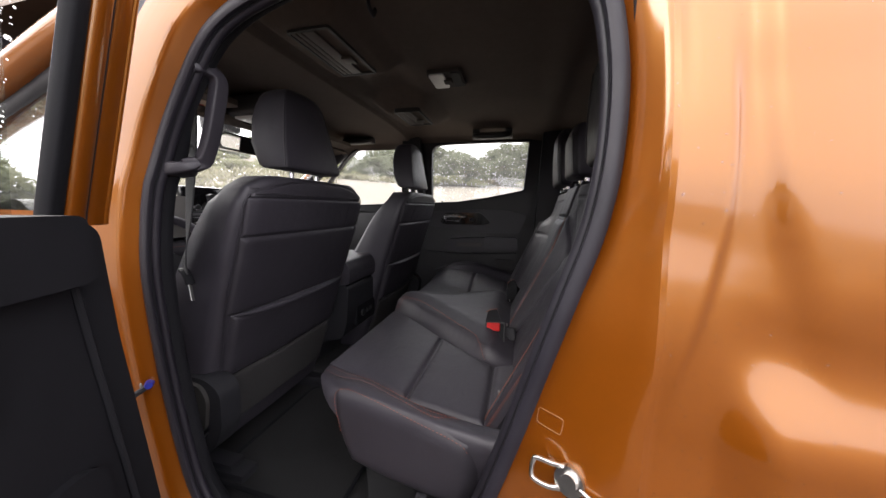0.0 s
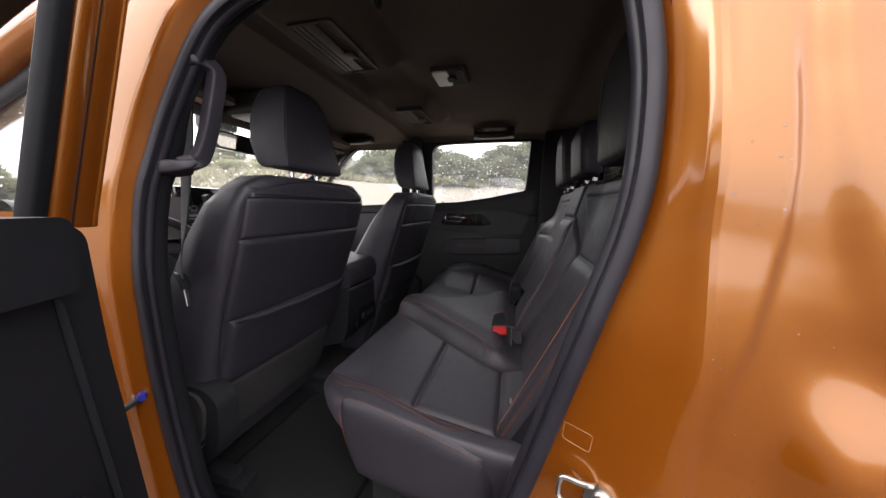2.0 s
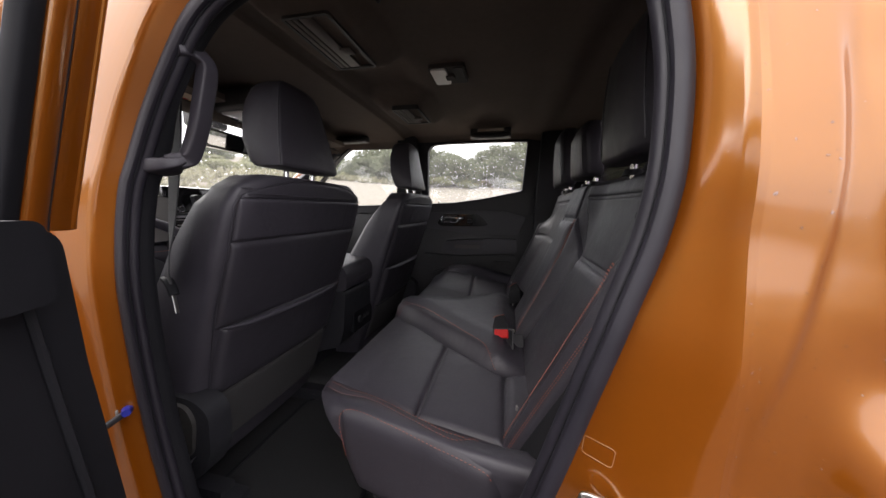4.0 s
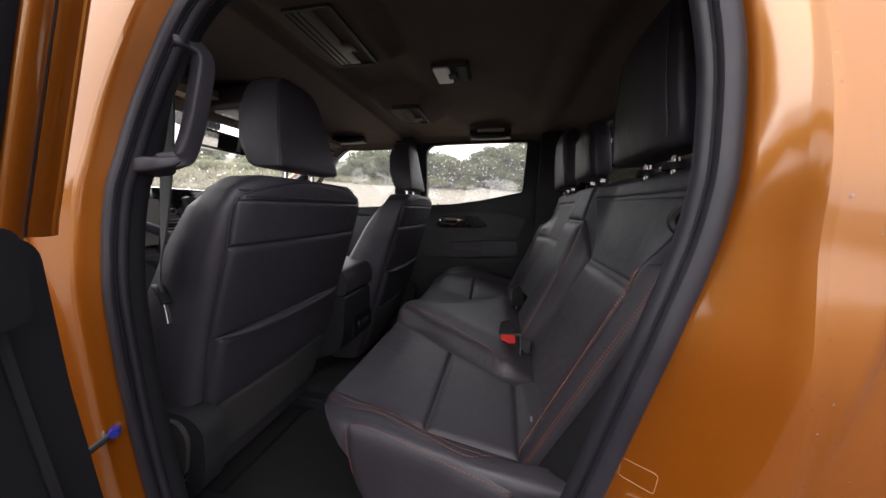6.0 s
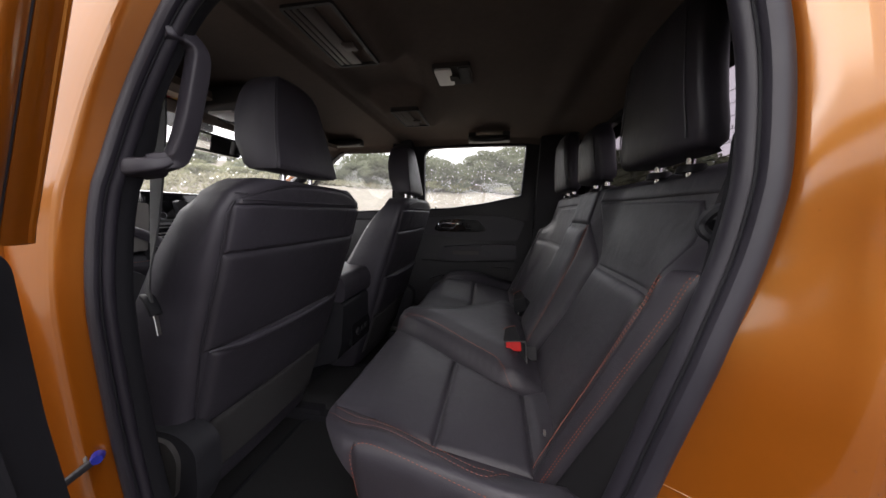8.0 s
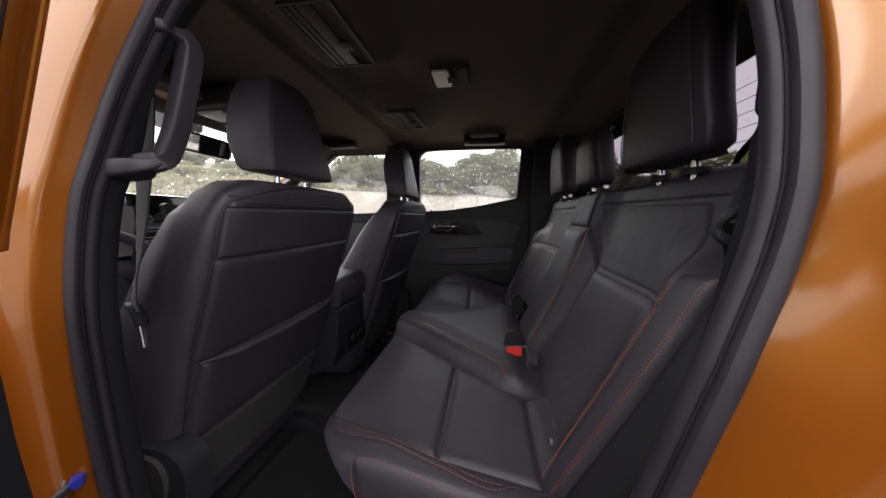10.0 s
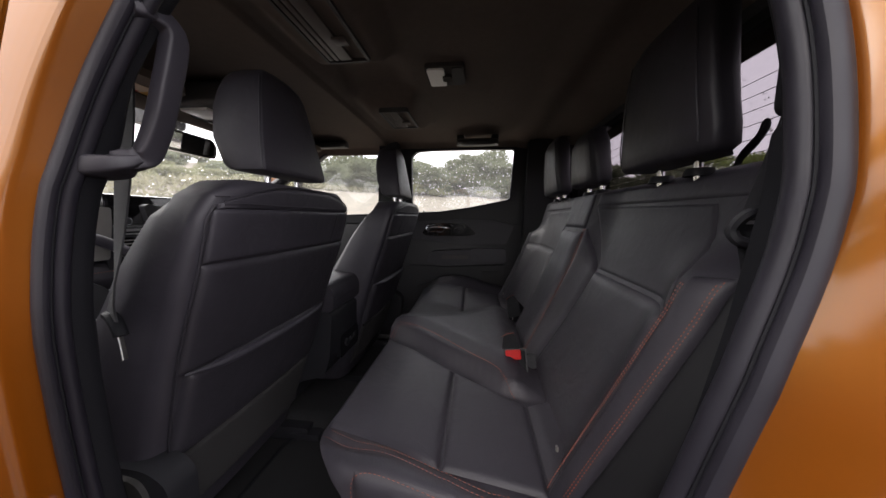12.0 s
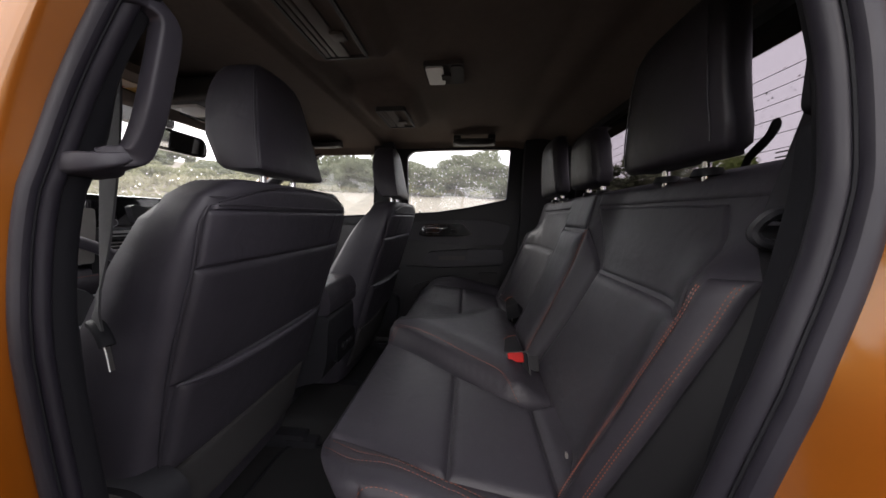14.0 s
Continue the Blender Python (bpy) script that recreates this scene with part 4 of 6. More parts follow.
for y in (-0.165, 0.105):
    kn = part("knob", cylinder((-1.335, y, 1.301), (-1.300, y, 1.301), 0.014, 0.0125), CHROME, scr, "chrome turning knob")
    part("face", cylinder((-1.3005, y, 1.301), (-1.2985, y, 1.301), 0.009), PLASTIC, kn)
part("side_panel", prism(round_outline([(-0.262, 1.185), (-0.206, 1.185), (-0.192, 1.296), (-0.190, 1.342), (-0.33, 1.352), (-0.33, 1.296), (-0.262, 1.28)], 0.008), "x", -1.36, -1.3215, 0.004), GREY_PLASTIC, dash, "pale grey trim beside the screen")
part("card_holder", prism(round_outline([(-0.115, 1.300), (-0.078, 1.338), (-0.070, 1.347), (-0.110, 1.357), (-0.125, 1.350)], 0.004), "x", -1.31, -1.29, 0.003), PLASTIC, dash)
part("instrument_hood", prism(round_outline([(-1.62, 1.22), (-1.37, 1.22), (-1.35, 1.27), (-1.42, 1.325), (-1.60, 1.29)], 0.03), "y", -0.56, -0.34, 0.01), LEATHER_DARK, dash)

# steering wheel
wheel = thing("steering_wheel", "black leather steering wheel on the dashboard", "steering wheel", at=(-1.22, -0.36, 1.08))
wc, wa = Vector((-1.20, -0.36, 1.10)), Vector((0.93, 0, 0.36))
side, upv = Vector((0, 1, 0)), Vector((-0.36, 0, 0.93))
part("rim", sweep([wc + side * (0.185 * math.cos(a)) + upv * (0.185 * math.sin(a)) for a in [i * math.pi / 18 for i in range(36)]], oval(0.016, 0.014, 10), (0.93, 0, 0.36), closed=True), LEATHER, wheel)
part("hub", sweep([wc - wa * 0.05, wc - wa * 0.01, wc + wa * 0.012], oval(1, 0.8, 20), (0, 0, 1), scales=(0.06, 0.075, 0.06)), PLASTIC, wheel)
for q in (0, math.pi, -math.pi / 2):
    d = side * math.cos(q) + upv * math.sin(q)
    part("spoke", sweep([wc + d * 0.05, wc + d * 0.18], oval(0.02, 0.009, 8), (0.93, 0, 0.36)), SATIN, wheel)
part("column", cylinder(wc - wa * 0.26, wc - wa * 0.04, 0.05, 0.045), PLASTIC, wheel)

# rear-view mirror, overhead console, visors
mir = thing("rear_view_mirror", "black rear-view mirror hanging below the headliner", "mirror", at=(-1.27, 0.0, 1.6))
AIM = Matrix.Translation((-1.265, 0.015, 1.578)) @ Matrix.Rotation(radians(4), 4, "Z") @ Matrix.Rotation(radians(6.3), 4, "Y")


def aimed(b):
    bmesh.ops.transform(b, matrix=AIM, verts=b.verts)
    return b


part("housing", aimed(prism(round_outline([(-0.117, -0.036), (0.117, -0.033), (0.120, 0.012), (0.100, 0.038), (-0.103, 0.036), (-0.120, 0.012)], 0.02), "x", -0.03, 0.012, 0.010, 3)), GLOSS_BLACK, mir)
part("glass", aimed(prism(round_outline([(-0.108, -0.026), (0.108, -0.024), (0.111, 0.010), (0.093, 0.029), (-0.095, 0.027), (-0.111, 0.010)], 0.016), "x", 0.011, 0.0145, 0.001)), MIRROR, mir)
part("stem", sweep([(-1.285, 0, 1.59), (-1.33, 0, 1.63), (-1.33, 0, 1.69)], oval(0.012, 0.012, 8), (0, 1, 0)), PLASTIC, mir)
part("sensor_cover", box(-1.40, -1.30, -0.06, 0.06, 1.63, 1.70, 0.02), PLASTIC, mir)
oc = thing("overhead_console", "grey overhead console with reading lamps", "overhead console", at=(-1.1, 0, 1.7))
part("body", box(-1.24, -0.98, -0.125, 0.125, 1.655, 1.73, 0.02, segments=3), LINER_TRIM, oc)
for s in (-1, 1):
    part("reading_lamp", box(-1.150, -1.055, 0.062 * s - 0.045, 0.062 * s + 0.045, 1.647, 1.660, 0.005), LENS, oc, "pale reading lamp lens")
part("switch", box(-1.205, -1.165, -0.05, 0.05, 1.649, 1.660, 0.004), GLOSS_BLACK, oc)
for s in (-1, 1):
    vis = thing("sun_visor", "charcoal sun visor folded up against the headliner", "sun visor", "sun visors", at=(-1.15, 0.37 * s, 1.66))
    part("flap", prism(round_outline([(-1.25, 0.19), (-1.04, 0.17), (-1.04, 0.56), (-1.25, 0.58)] if s > 0 else [(-1.25, -0.58), (-1.04, -0.56), (-1.04, -0.17), (-1.25, -0.19)], 0.03), "z", 1.662, 1.682, 0.008), HEADLINER, vis)
    lab = part("warning_label", prism([(-1.21, 0.23 * s - 0.04), (-1.10, 0.23 * s - 0.04), (-1.10, 0.23 * s + 0.045), (-1.21, 0.23 * s + 0.045)], "z", 1.6595, 1.661, 0), LABEL, vis)
    part("label_header", box(-1.208, -1.102, 0.23 * s + 0.015, 0.23 * s + 0.044, 1.6588, 1.6594, 0), AMBER, lab, "amber heading of the label")
    part("label_mark", box(-1.165, -1.145, 0.23 * s - 0.010, 0.23 * s + 0.008, 1.6588, 1.6594, 0), RED, lab, "red mark on the label")
    for i in range(3):
        part("print_bar", box(-1.195 + 0.030 * i, -1.178 + 0.030 * i, 0.23 * s - 0.034, 0.23 * s - 0.030, 1.6588, 1.6594, 0), PRINT, lab)


# ---------------------------------------------------------------- front seats
SEAT_Y = -0.335


def back_x(z):
    """The rear face of a front seat's backrest leans to the rear as it rises."""
    return lerp_table(((0.60, -0.835), (0.70, -0.800), (0.88, -0.742), (1.06, -0.685), (1.243, -0.624), (1.33, -0.596), (1.37, -0.588), (1.40, -0.592)), z)


def seat_half(z):
    return lerp_table(((0.62, 0.232), (0.9, 0.240), (1.1, 0.246), (1.24, 0.252), (1.32, 0.243), (1.355, 0.224), (1.375, 0.192), (1.39, 0.15)), z)


def back_round(q):
    """How far the flat back falls away towards its sides."""
    return 0.014 * max(0.0, abs(q) - 0.80) ** 2 / 0.04 + 0.008 * q * q


def seat_rear(y, z):
    w = seat_half(z)
    q = abs(y - SEAT_Y) / w
    return Vector((back_x(z) - back_round(q), y, z))


seat_surface = with_normal(seat_rear, (1, 0, 0))


def seat_ring(z, shrink=1.0):
    w = seat_half(z) * shrink
    xb = back_x(z)
    t = lerp_table(((0.62, 0.15), (1.0, 0.15), (1.25, 0.13), (1.33, 0.11), (1.385, 0.06)), z)
    pts = []
    for q in (-1, -0.96, -0.9, -0.8, -0.6, -0.3, 0, 0.3, 0.6, 0.8, 0.9, 0.96, 1):
        pts.append(Vector((xb - back_round(q) - 0.004, SEAT_Y + q * w, z)))
    bol = lerp_table(((0.62, 0.03), (0.9, 0.055), (1.1, 0.048), (1.28, 0.02), (1.385, 0.0)), z)
    k = 1 - 0.095 * smoothstep(1.02, 1.28, z)
    for dx, q in ((0.045, 1.035 - 0.4 * (1 - k)), (0.10, 1.06 * k), (t + bol * 0.5, 1.055 * k), (t + bol, 0.99 * k), (t + bol * 0.85, 0.85 * k), (t + 0.01, 0.62), (t, 0.3), (t, 0)):
        pts.append(Vector((xb - dx, SEAT_Y + q * w, z)))
    for dx, q in ((t, -0.3), (t + 0.01, -0.62), (t + bol * 0.85, -0.85 * k), (t + bol, -0.99 * k), (t + bol * 0.5, -1.055 * k), (0.10, -1.06 * k), (0.045, -1.035 + 0.4 * (1 - k))):
        pts.append(Vector((xb - dx, SEAT_Y + q * w, z)))
    return pts


seat = thing("bucket_seat", "black leather front bucket seat with a map pocket and orange stitching", "seat", "front seats", at=(-0.9, SEAT_Y, 0.6))
zs = [0.66 + 0.01 * i for i in range(0, 70, 3)] + [1.355, 1.368, 1.377, 1.383]
rings = [seat_ring(z) for z in zs]
rings.append([p * 1.0 for p in [Vector((back_x(1.385) - 0.05 + (p.x - back_x(1.385) + 0.05) * 0.75, SEAT_Y + (p.y - SEAT_Y) * 0.8, 1.385)) for p in rings[-1]]])
backrest = part("backrest", loft(rings), LEATHER, seat, sharp=70)
Y0 = SEAT_Y - 0.232
Y1 = SEAT_Y + 0.232


def band(z0, z1, y0=Y0, y1=Y1, puff=0.006, rim=0.014, nv=10, nu=26):
    return pad(seat_surface, [(y0, z0), (y1, z0), (y1, z1), (y0, z1)], puff, rim, nu, nv)


part("upper_panel", band(1.246, 1.333, Y0 + 0.002, Y1 - 0.002, 0.0050, 0.008), LEATHER, backrest)


def crown_z(y, v):
    q = min(1.0, abs(y - SEAT_Y) / 0.228)
    return 1.333 + v / 0.045 * (0.004 + 0.042 * (1 - q ** 2.6))


crown_surface = with_normal(lambda y, v: seat_rear(y, crown_z(y, v)), (1, 0, 0))
part("top_panel", pad(crown_surface, [(Y0 + 0.010, -0.001), (Y1 - 0.020, -0.001), (Y1 - 0.020, 0.045), (Y0 + 0.010, 0.045)], 0.0050, 0.008, 30, 8), LEATHER, backrest)
for rise, sag in ((0.0462, 0.0), (0.026, 0.018)):
    arc = []
    for i in range(33):
        q = (i / 32 - 0.5) * 2
        p, n = crown_surface(SEAT_Y + q * 0.214, rise - sag * (1 - q ** 4))
        arc.append(p + n * (0.002 if sag == 0 else 0.0030))
    part("seam", sweep(arc, oval(0.0016, 0.0014, 6), (1, 0, 0)), LEATHER_DARK, backrest)
part("cross_stitching", stitches([p + n * 0.0052 for p, n in [seat_surface(SEAT_Y + 0.135, 1.252 + 0.082 * i / 12) for i in range(13)]], r=0.0006), LEATHER_DARK, backrest)
shoulder = [Vector((back_x(1.352) - dx, SEAT_Y - seat_half(1.352) * q, 1.352)) for dx, q in ((0.006, 0.93), (0.018, 0.965), (0.032, 0.985), (0.046, 0.99))]
part("shoulder_piping", sweep(spline(shoulder, 5), oval(0.0012, 0.0012, 6), (0, 0, 1)), LEATHER_DARK, backrest)
part("middle_panel", band(1.055, 1.243, puff=0.006), LEATHER_DARK, backrest)
part("map_pocket", band(0.884, 1.058, Y0 + 0.012, Y1 - 0.012, puff=0.013, rim=0.02), LEATHER_DARK, backrest, "sagging leather map pocket")
lip = []
for i in range(25):
    y = Y0 + 0.010 + (Y1 - Y0 - 0.020) * i / 24
    q = (i / 24 - 0.5) * 2
    p, n = seat_surface(y, 1.058 - 0.006 * (1 - q * q))
    lip.append(p + n * (0.004 + 0.007 * smoothstep(0, 0.3, 1 - abs(q)) + 0.004 * (1 - q * q)))
part("pocket_lip", sweep(lip, oval(0.008, 0.0065, 10), (1, 0, 0.3), scales=[0.30 + 0.70 * smoothstep(0, 4, min(i, 24 - i)) for i in range(25)]), LEATHER, backrest)
part("kick_panel", band(0.715, 0.880, Y0 + 0.022, Y1 - 0.022, 0.007, 0.012), FELT, backrest, "grey-black felt kick panel")
for s in (-1, 1):
    pts = []
    for i in range(30):
        z = 0.72 + 0.618 * i / 29
        w = min(seat_half(z), 0.25)
        p, n = seat_surface(SEAT_Y + s * min(0.235 - 0.024 * (1 - smoothstep(0.75, 1.15, z)), w - 0.008), z)
        pts.append(p + n * 0.002)
    part("piping", sweep(pts, oval(0.0020, 0.0018, 8), (1, 0, 0)), LEATHER_DARK, backrest)
    if s < 0:
        part("stitching", stitches([p + Vector((0, -s * 0.010, 0)) for p in pts[25:]], 0.005, 0.004, 0.0005), STITCH, backrest)
# bottom: cushion, base and recliner covers
cush_rings = []
for x, w, z0, z1 in ((-1.30, 0.19, 0.86, 0.90), (-1.28, 0.235, 0.82, 0.945), (-1.20, 0.25, 0.79, 0.955), (-1.0, 0.255, 0.77, 0.935), (-0.84, 0.25, 0.75, 0.92), (-0.80, 0.23, 0.76, 0.90)):
    cush_rings.append([Vector((x, SEAT_Y + a * w, (z0 + z1) / 2 + b * (z1 - z0) / 2)) for a, b in oval(1, 1, 24, 5)])
part("cushion", loft(cush_rings), LEATHER, seat, sharp=60)
part("base", prism(round_outline([(-1.24, 0.64), (-0.86, 0.64), (-0.84, 0.76), (-1.24, 0.80)], 0.02), "y", SEAT_Y - 0.20, SEAT_Y + 0.20, 0.01), PLASTIC, seat)
for s in (-1, 1):
    ya, yb = sorted((SEAT_Y + s * 0.212, SEAT_Y + s * 0.262))
    if s > 0:
        part("recliner_cover", prism(round_outline([(-1.20, 0.72), (-0.92, 0.71), (-0.87, 0.76), (-0.86, 0.85), (-0.93, 0.87), (-1.20, 0.83)], 0.025), "y", ya, yb, 0.010, 3), PLASTIC, seat)
    else:
        cover = part("recliner_cover", prism(round_outline([(-1.20, 0.72), (-0.86, 0.70), (-0.775, 0.705), (-0.728, 0.735), (-0.700, 0.79), (-0.696, 0.885), (-0.735, 0.912), (-0.81, 0.915), (-0.90, 0.87), (-1.20, 0.83)], 0.025), "y", ya, yb, 0.010, 3), PLASTIC, seat)
        ya, yb = sorted((SEAT_Y + s * 0.255, SEAT_Y + s * 0.270))
        part("side_plate", prism(round_outline([(-1.10, 0.77), (-0.78, 0.77), (-0.742, 0.785), (-0.728, 0.865), (-0.745, 0.898), (-0.79, 0.903), (-0.88, 0.865), (-1.10, 0.82)], 0.022), "y", ya, yb, 0.006, 3), LINER_TRIM, cover)
        part("badge_strip", prism(round_outline([(-0.795, 0.756), (-0.752, 0.768), (-0.740, 0.782), (-0.755, 0.762)], 0.002), "y", min(ya, yb) + 0.001 * s, max(ya, yb) + 0.001 * s, 0), SATIN, cover)
    part("slide_rail", box(-1.26, -0.74, SEAT_Y + s * 0.2 - 0.02, SEAT_Y + s * 0.2 + 0.02, 0.60, 0.645, 0.005), PLASTIC, seat)
    part("rear_foot", box(-0.80, -0.70, SEAT_Y + s * 0.2 - 0.025, SEAT_Y + s * 0.2 + 0.025, 0.60, 0.63, 0.008), PLASTIC, seat)
# head restraint: narrower at the rear and the top, tipped forwards
hr = []
for z, dx, wr, wf, t in ((1.407, 0, 0.095, 0.105, 0.05), (1.410, 0.003, 0.107, 0.118, 0.08), (1.420, 0.004, 0.109, 0.121, 0.092), (1.47, -0.005, 0.100, 0.123, 0.10), (1.53, -0.014, 0.085, 0.108, 0.10), (1.565, -0.019, 0.077, 0.094, 0.095), (1.592, -0.023, 0.069, 0.080, 0.088), (1.607, -0.027, 0.061, 0.068, 0.078), (1.615, -0.033, 0.050, 0.055, 0.06), (1.618, -0.043, 0.036, 0.04, 0.04)):
    xr = -0.612 + dx
    ring = []
    for q in (-1, -0.97, -0.5, 0, 0.5, 0.97, 1):
        ring.append(Vector((xr - 0.003 * abs(q) ** 6 - 0.003 * q * q, SEAT_Y + q * wr, z)))
    for f, w in ((0.12, wr * 1.04), (0.4, wr + (wf - wr) * 0.55), (0.75, wf), (0.93, wf * 0.95), (1.0, wf * 0.7), (1.0, 0.0)):
        ring.append(Vector((xr - t * f, SEAT_Y + w, z)))
    for f, w in ((1.0, wf * 0.7), (0.93, wf * 0.95), (0.75, wf), (0.4, wr + (wf - wr) * 0.55), (0.12, wr * 1.04)):
        ring.append(Vector((xr - t * f, SEAT_Y - w, z)))
    hr.append(ring)
head = part("head_restraint", loft(hr), LEATHER, seat, sharp=50)
for s in (-1, 1):
    pts = [Vector((-0.612 + dx - 0.008, SEAT_Y + s * (wr + 0.003), z)) for z, dx, wr in ((1.412, 0.004, 0.110), (1.44, 0.0, 0.105), (1.47, -0.005, 0.1), (1.53, -0.014, 0.086), (1.565, -0.019, 0.077), (1.596, -0.024, 0.067))]
    part("seam", sweep(spline(pts, 4), oval(0.0018, 0.0018, 6), (1, 0, 0)), LEATHER_DARK, head)
    post = part("post", cylinder((-0.655, SEAT_Y + s * 0.05, 1.36), (-0.655, SEAT_Y + s * 0.05, 1.42), 0.0070), CHROME, seat, "chrome head restraint post")
    part("collar", cylinder((-0.655, SEAT_Y + s * 0.05, 1.376), (-0.655, SEAT_Y + s * 0.05, 1.389), 0.018, 0.014), PLASTIC, post)
copy_thing(seat, Matrix.Translation((-0.82, 0.35, 0.6)) @ Matrix.Diagonal((1, -1, 1, 1)))

# ---------------------------------------------------------------- centre console
con = thing("centre_console", "black leather-topped centre console between the front seats", "console", at=(-0.9, 0, 0.6))
part("body", prism(round_outline([(-1.35, 0.62), (-0.86, 0.62), (-0.84, 0.74), (-0.78, 0.775), (-0.705, 0.795), (-0.684, 0.86), (-0.672, 1.012), (-1.35, 1.012)], 0.022), "y", -0.102, 0.142, 0.014, 3), PLASTIC, con)
part("lid", prism(round_outline([(-1.05, 1.016), (-0.664, 1.016), (-0.660, 1.075), (-0.678, 1.108), (-1.05, 1.122)], 0.020), "y", -0.108, 0.142, 0.016, 4), LEATHER_DARK, con)
part("lid_seam", sweep([(-0.664, -0.095, 1.050), (-0.661, -0.060, 1.052), (-0.661, 0.090, 1.052), (-0.664, 0.132, 1.050)], oval(0.0015, 0.0015, 6), (0, 0, 1)), LEATHER_DARK, con)
part("lid_stitching", stitches([(-0.700, -0.1085, 1.030), (-0.692, -0.1085, 1.075), (-0.700, -0.096, 1.111), (-0.705, 0.05, 1.1125)], 0.003, 0.003, 0.0005), STITCH, con)
part("rear_plate", prism(round_outline([(-0.035, 0.825), (0.118, 0.825), (0.122, 0.905), (-0.03, 0.905)], 0.012), "x", -0.70, -0.680, 0.004), SHADE_TRIM, con)
part("power_socket", cylinder((-0.69, 0.012, 0.868), (-0.672, 0.012, 0.868), 0.015, 0.014), PLASTIC, con)
for y in (0.052, 0.082):
    port = part("charging_port", box(-0.684, -0.676, y - 0.010, y + 0.010, 0.858, 0.876, 0.002), PLASTIC, con)
    part("slot", box(-0.678, -0.6752, y - 0.006, y + 0.006, 0.864, 0.870, 0), LINER_TRIM, port)

# ---------------------------------------------------------------- rear bench
bench = thing("rear_bench", "black leather rear bench with orange stitching", "bench seat", at=(-0.25, 0, 0.6))


def hump_base(x):
    """The foot of the raised middle seat's side, which widens towards the back."""
    return lerp_table(((-0.51, -0.078), (-0.47, -0.096), (-0.40, -0.142), (-0.28, -0.216), (-0.18, -0.290), (-0.126, -0.326), (-0.05, -0.335)), x)


def hump_rim(x):
    """The stitched upper rim of the middle seat."""
    return lerp_table(((-0.51, -0.03), (-0.454, -0.053), (-0.377, -0.082), (-0.292, -0.138), (-0.217, -0.204), (-0.169, -0.248), (-0.135, -0.285), (-0.05, -0.295)), x)


def edge_line(x):
    """The double-stitched edge of the cushion's top."""
    return lerp_table(((-0.50, 0.505), (-0.475, 0.514), (-0.412, 0.546), (-0.34, 0.559), (-0.268, 0.584), (-0.2105, 0.605), (-0.17, 0.615), (0.0, 0.615)), x)


def bench_end(x):
    """Half-length of the cushion, which grows towards the back."""
    return 0.606 + 0.14 * (max(-0.44, min(-0.05, x)) + 0.40)


def nose(v):
    """How far the front edge draws back at the rounded ends."""
    return 0.075 * (max(0.0, abs(v) - 0.485) / 0.105) ** 1.6


def cushion_z(x, y):
    a = abs(y)
    xx = x - nose(a) * (1 - smoothstep(-0.40, -0.22, x))
    z = lerp_table(((-0.52, 0.90), (-0.495, 0.924), (-0.475, 0.936), (-0.40, 0.934), (-0.27, 0.915), (-0.10, 0.908), (0.05, 0.908)), xx)
    rim = -hump_rim(x)
    z += (0.038 * smoothstep(hump_base(x), hump_rim(x) - 0.004, -a) + 0.016 * smoothstep(0.0, 0.09, rim - a)) * (1 - 0.8 * smoothstep(-0.12, -0.05, x))
    z += 0.040 * smoothstep(-0.050, -0.006, a - edge_line(x)) * min(1.0, max(0.0, (x + 0.50) / 0.25)) + 0.008 * smoothstep(0.0, 0.02, a - edge_line(x))
    z += 0.045 * smoothstep(0.30, 0.48, y) * smoothstep(-0.52, -0.40, x) * (1 - smoothstep(-0.30, -0.05, x))
    return z


cush_surface = with_normal(lambda x, y: (x, y, cushion_z(x, y)), (0, 0, 1))


def bench_ring(y, inset, drop):
    ring = []
    i0 = nose(y) + inset
    fronts = [-0.490, -0.486, -0.476] + [-0.46 + 0.02 * i for i in range(8)]
    xs = [x + i0 * (1 - smoothstep(-0.46, -0.30, x)) for x in fronts] + [-0.30 + 0.02 * i for i in range(15)] + [0.0, 0.04]

    def along(x):
        return y * (1 - (1 - bench_end(x) / 0.592) * smoothstep(0.30, 0.55, abs(y)))
    for x in xs:
        ring.append(Vector((x, along(x), cushion_z(x, along(x)) - 0.004 - drop)))
    for x, z in ((0.06, 0.86), (0.04, 0.808 + drop), (-0.15, 0.804 + drop), (-0.26, 0.803 + drop), (-0.325 + i0 * 0.2, 0.804 + drop), (-0.348 + i0 * 0.35, 0.810 + drop), (-0.372 + i0 * 0.5, 0.828 + drop * 0.7), (-0.414 + i0 * 0.7, 0.865), (-0.448 + i0 * 0.85, 0.900 - drop * 0.3)):
        ring.append(Vector((x, along(x), z)))
    return ring


ys = [(-0.592, 0.012, 0.024), (-0.591, 0.008, 0.014), (-0.588, 0.004, 0.007), (-0.582, 0.001, 0.002), (-0.57, 0, 0)] + [(-0.555 + 1.11 * i / 140, 0, 0) for i in range(141)] + [(0.57, 0, 0), (0.582, 0.001, 0.002), (0.588, 0.004, 0.007), (0.591, 0.008, 0.014), (0.592, 0.012, 0.024)]
cush = part("cushion", loft([bench_ring(*v) for v in ys]), LEATHER, bench, sharp=70)


def top_pad(corners, puff=0.007, rim=0.016, nu=16, nv=16):
    return pad(cush_surface, corners, puff, rim, nu, nv)


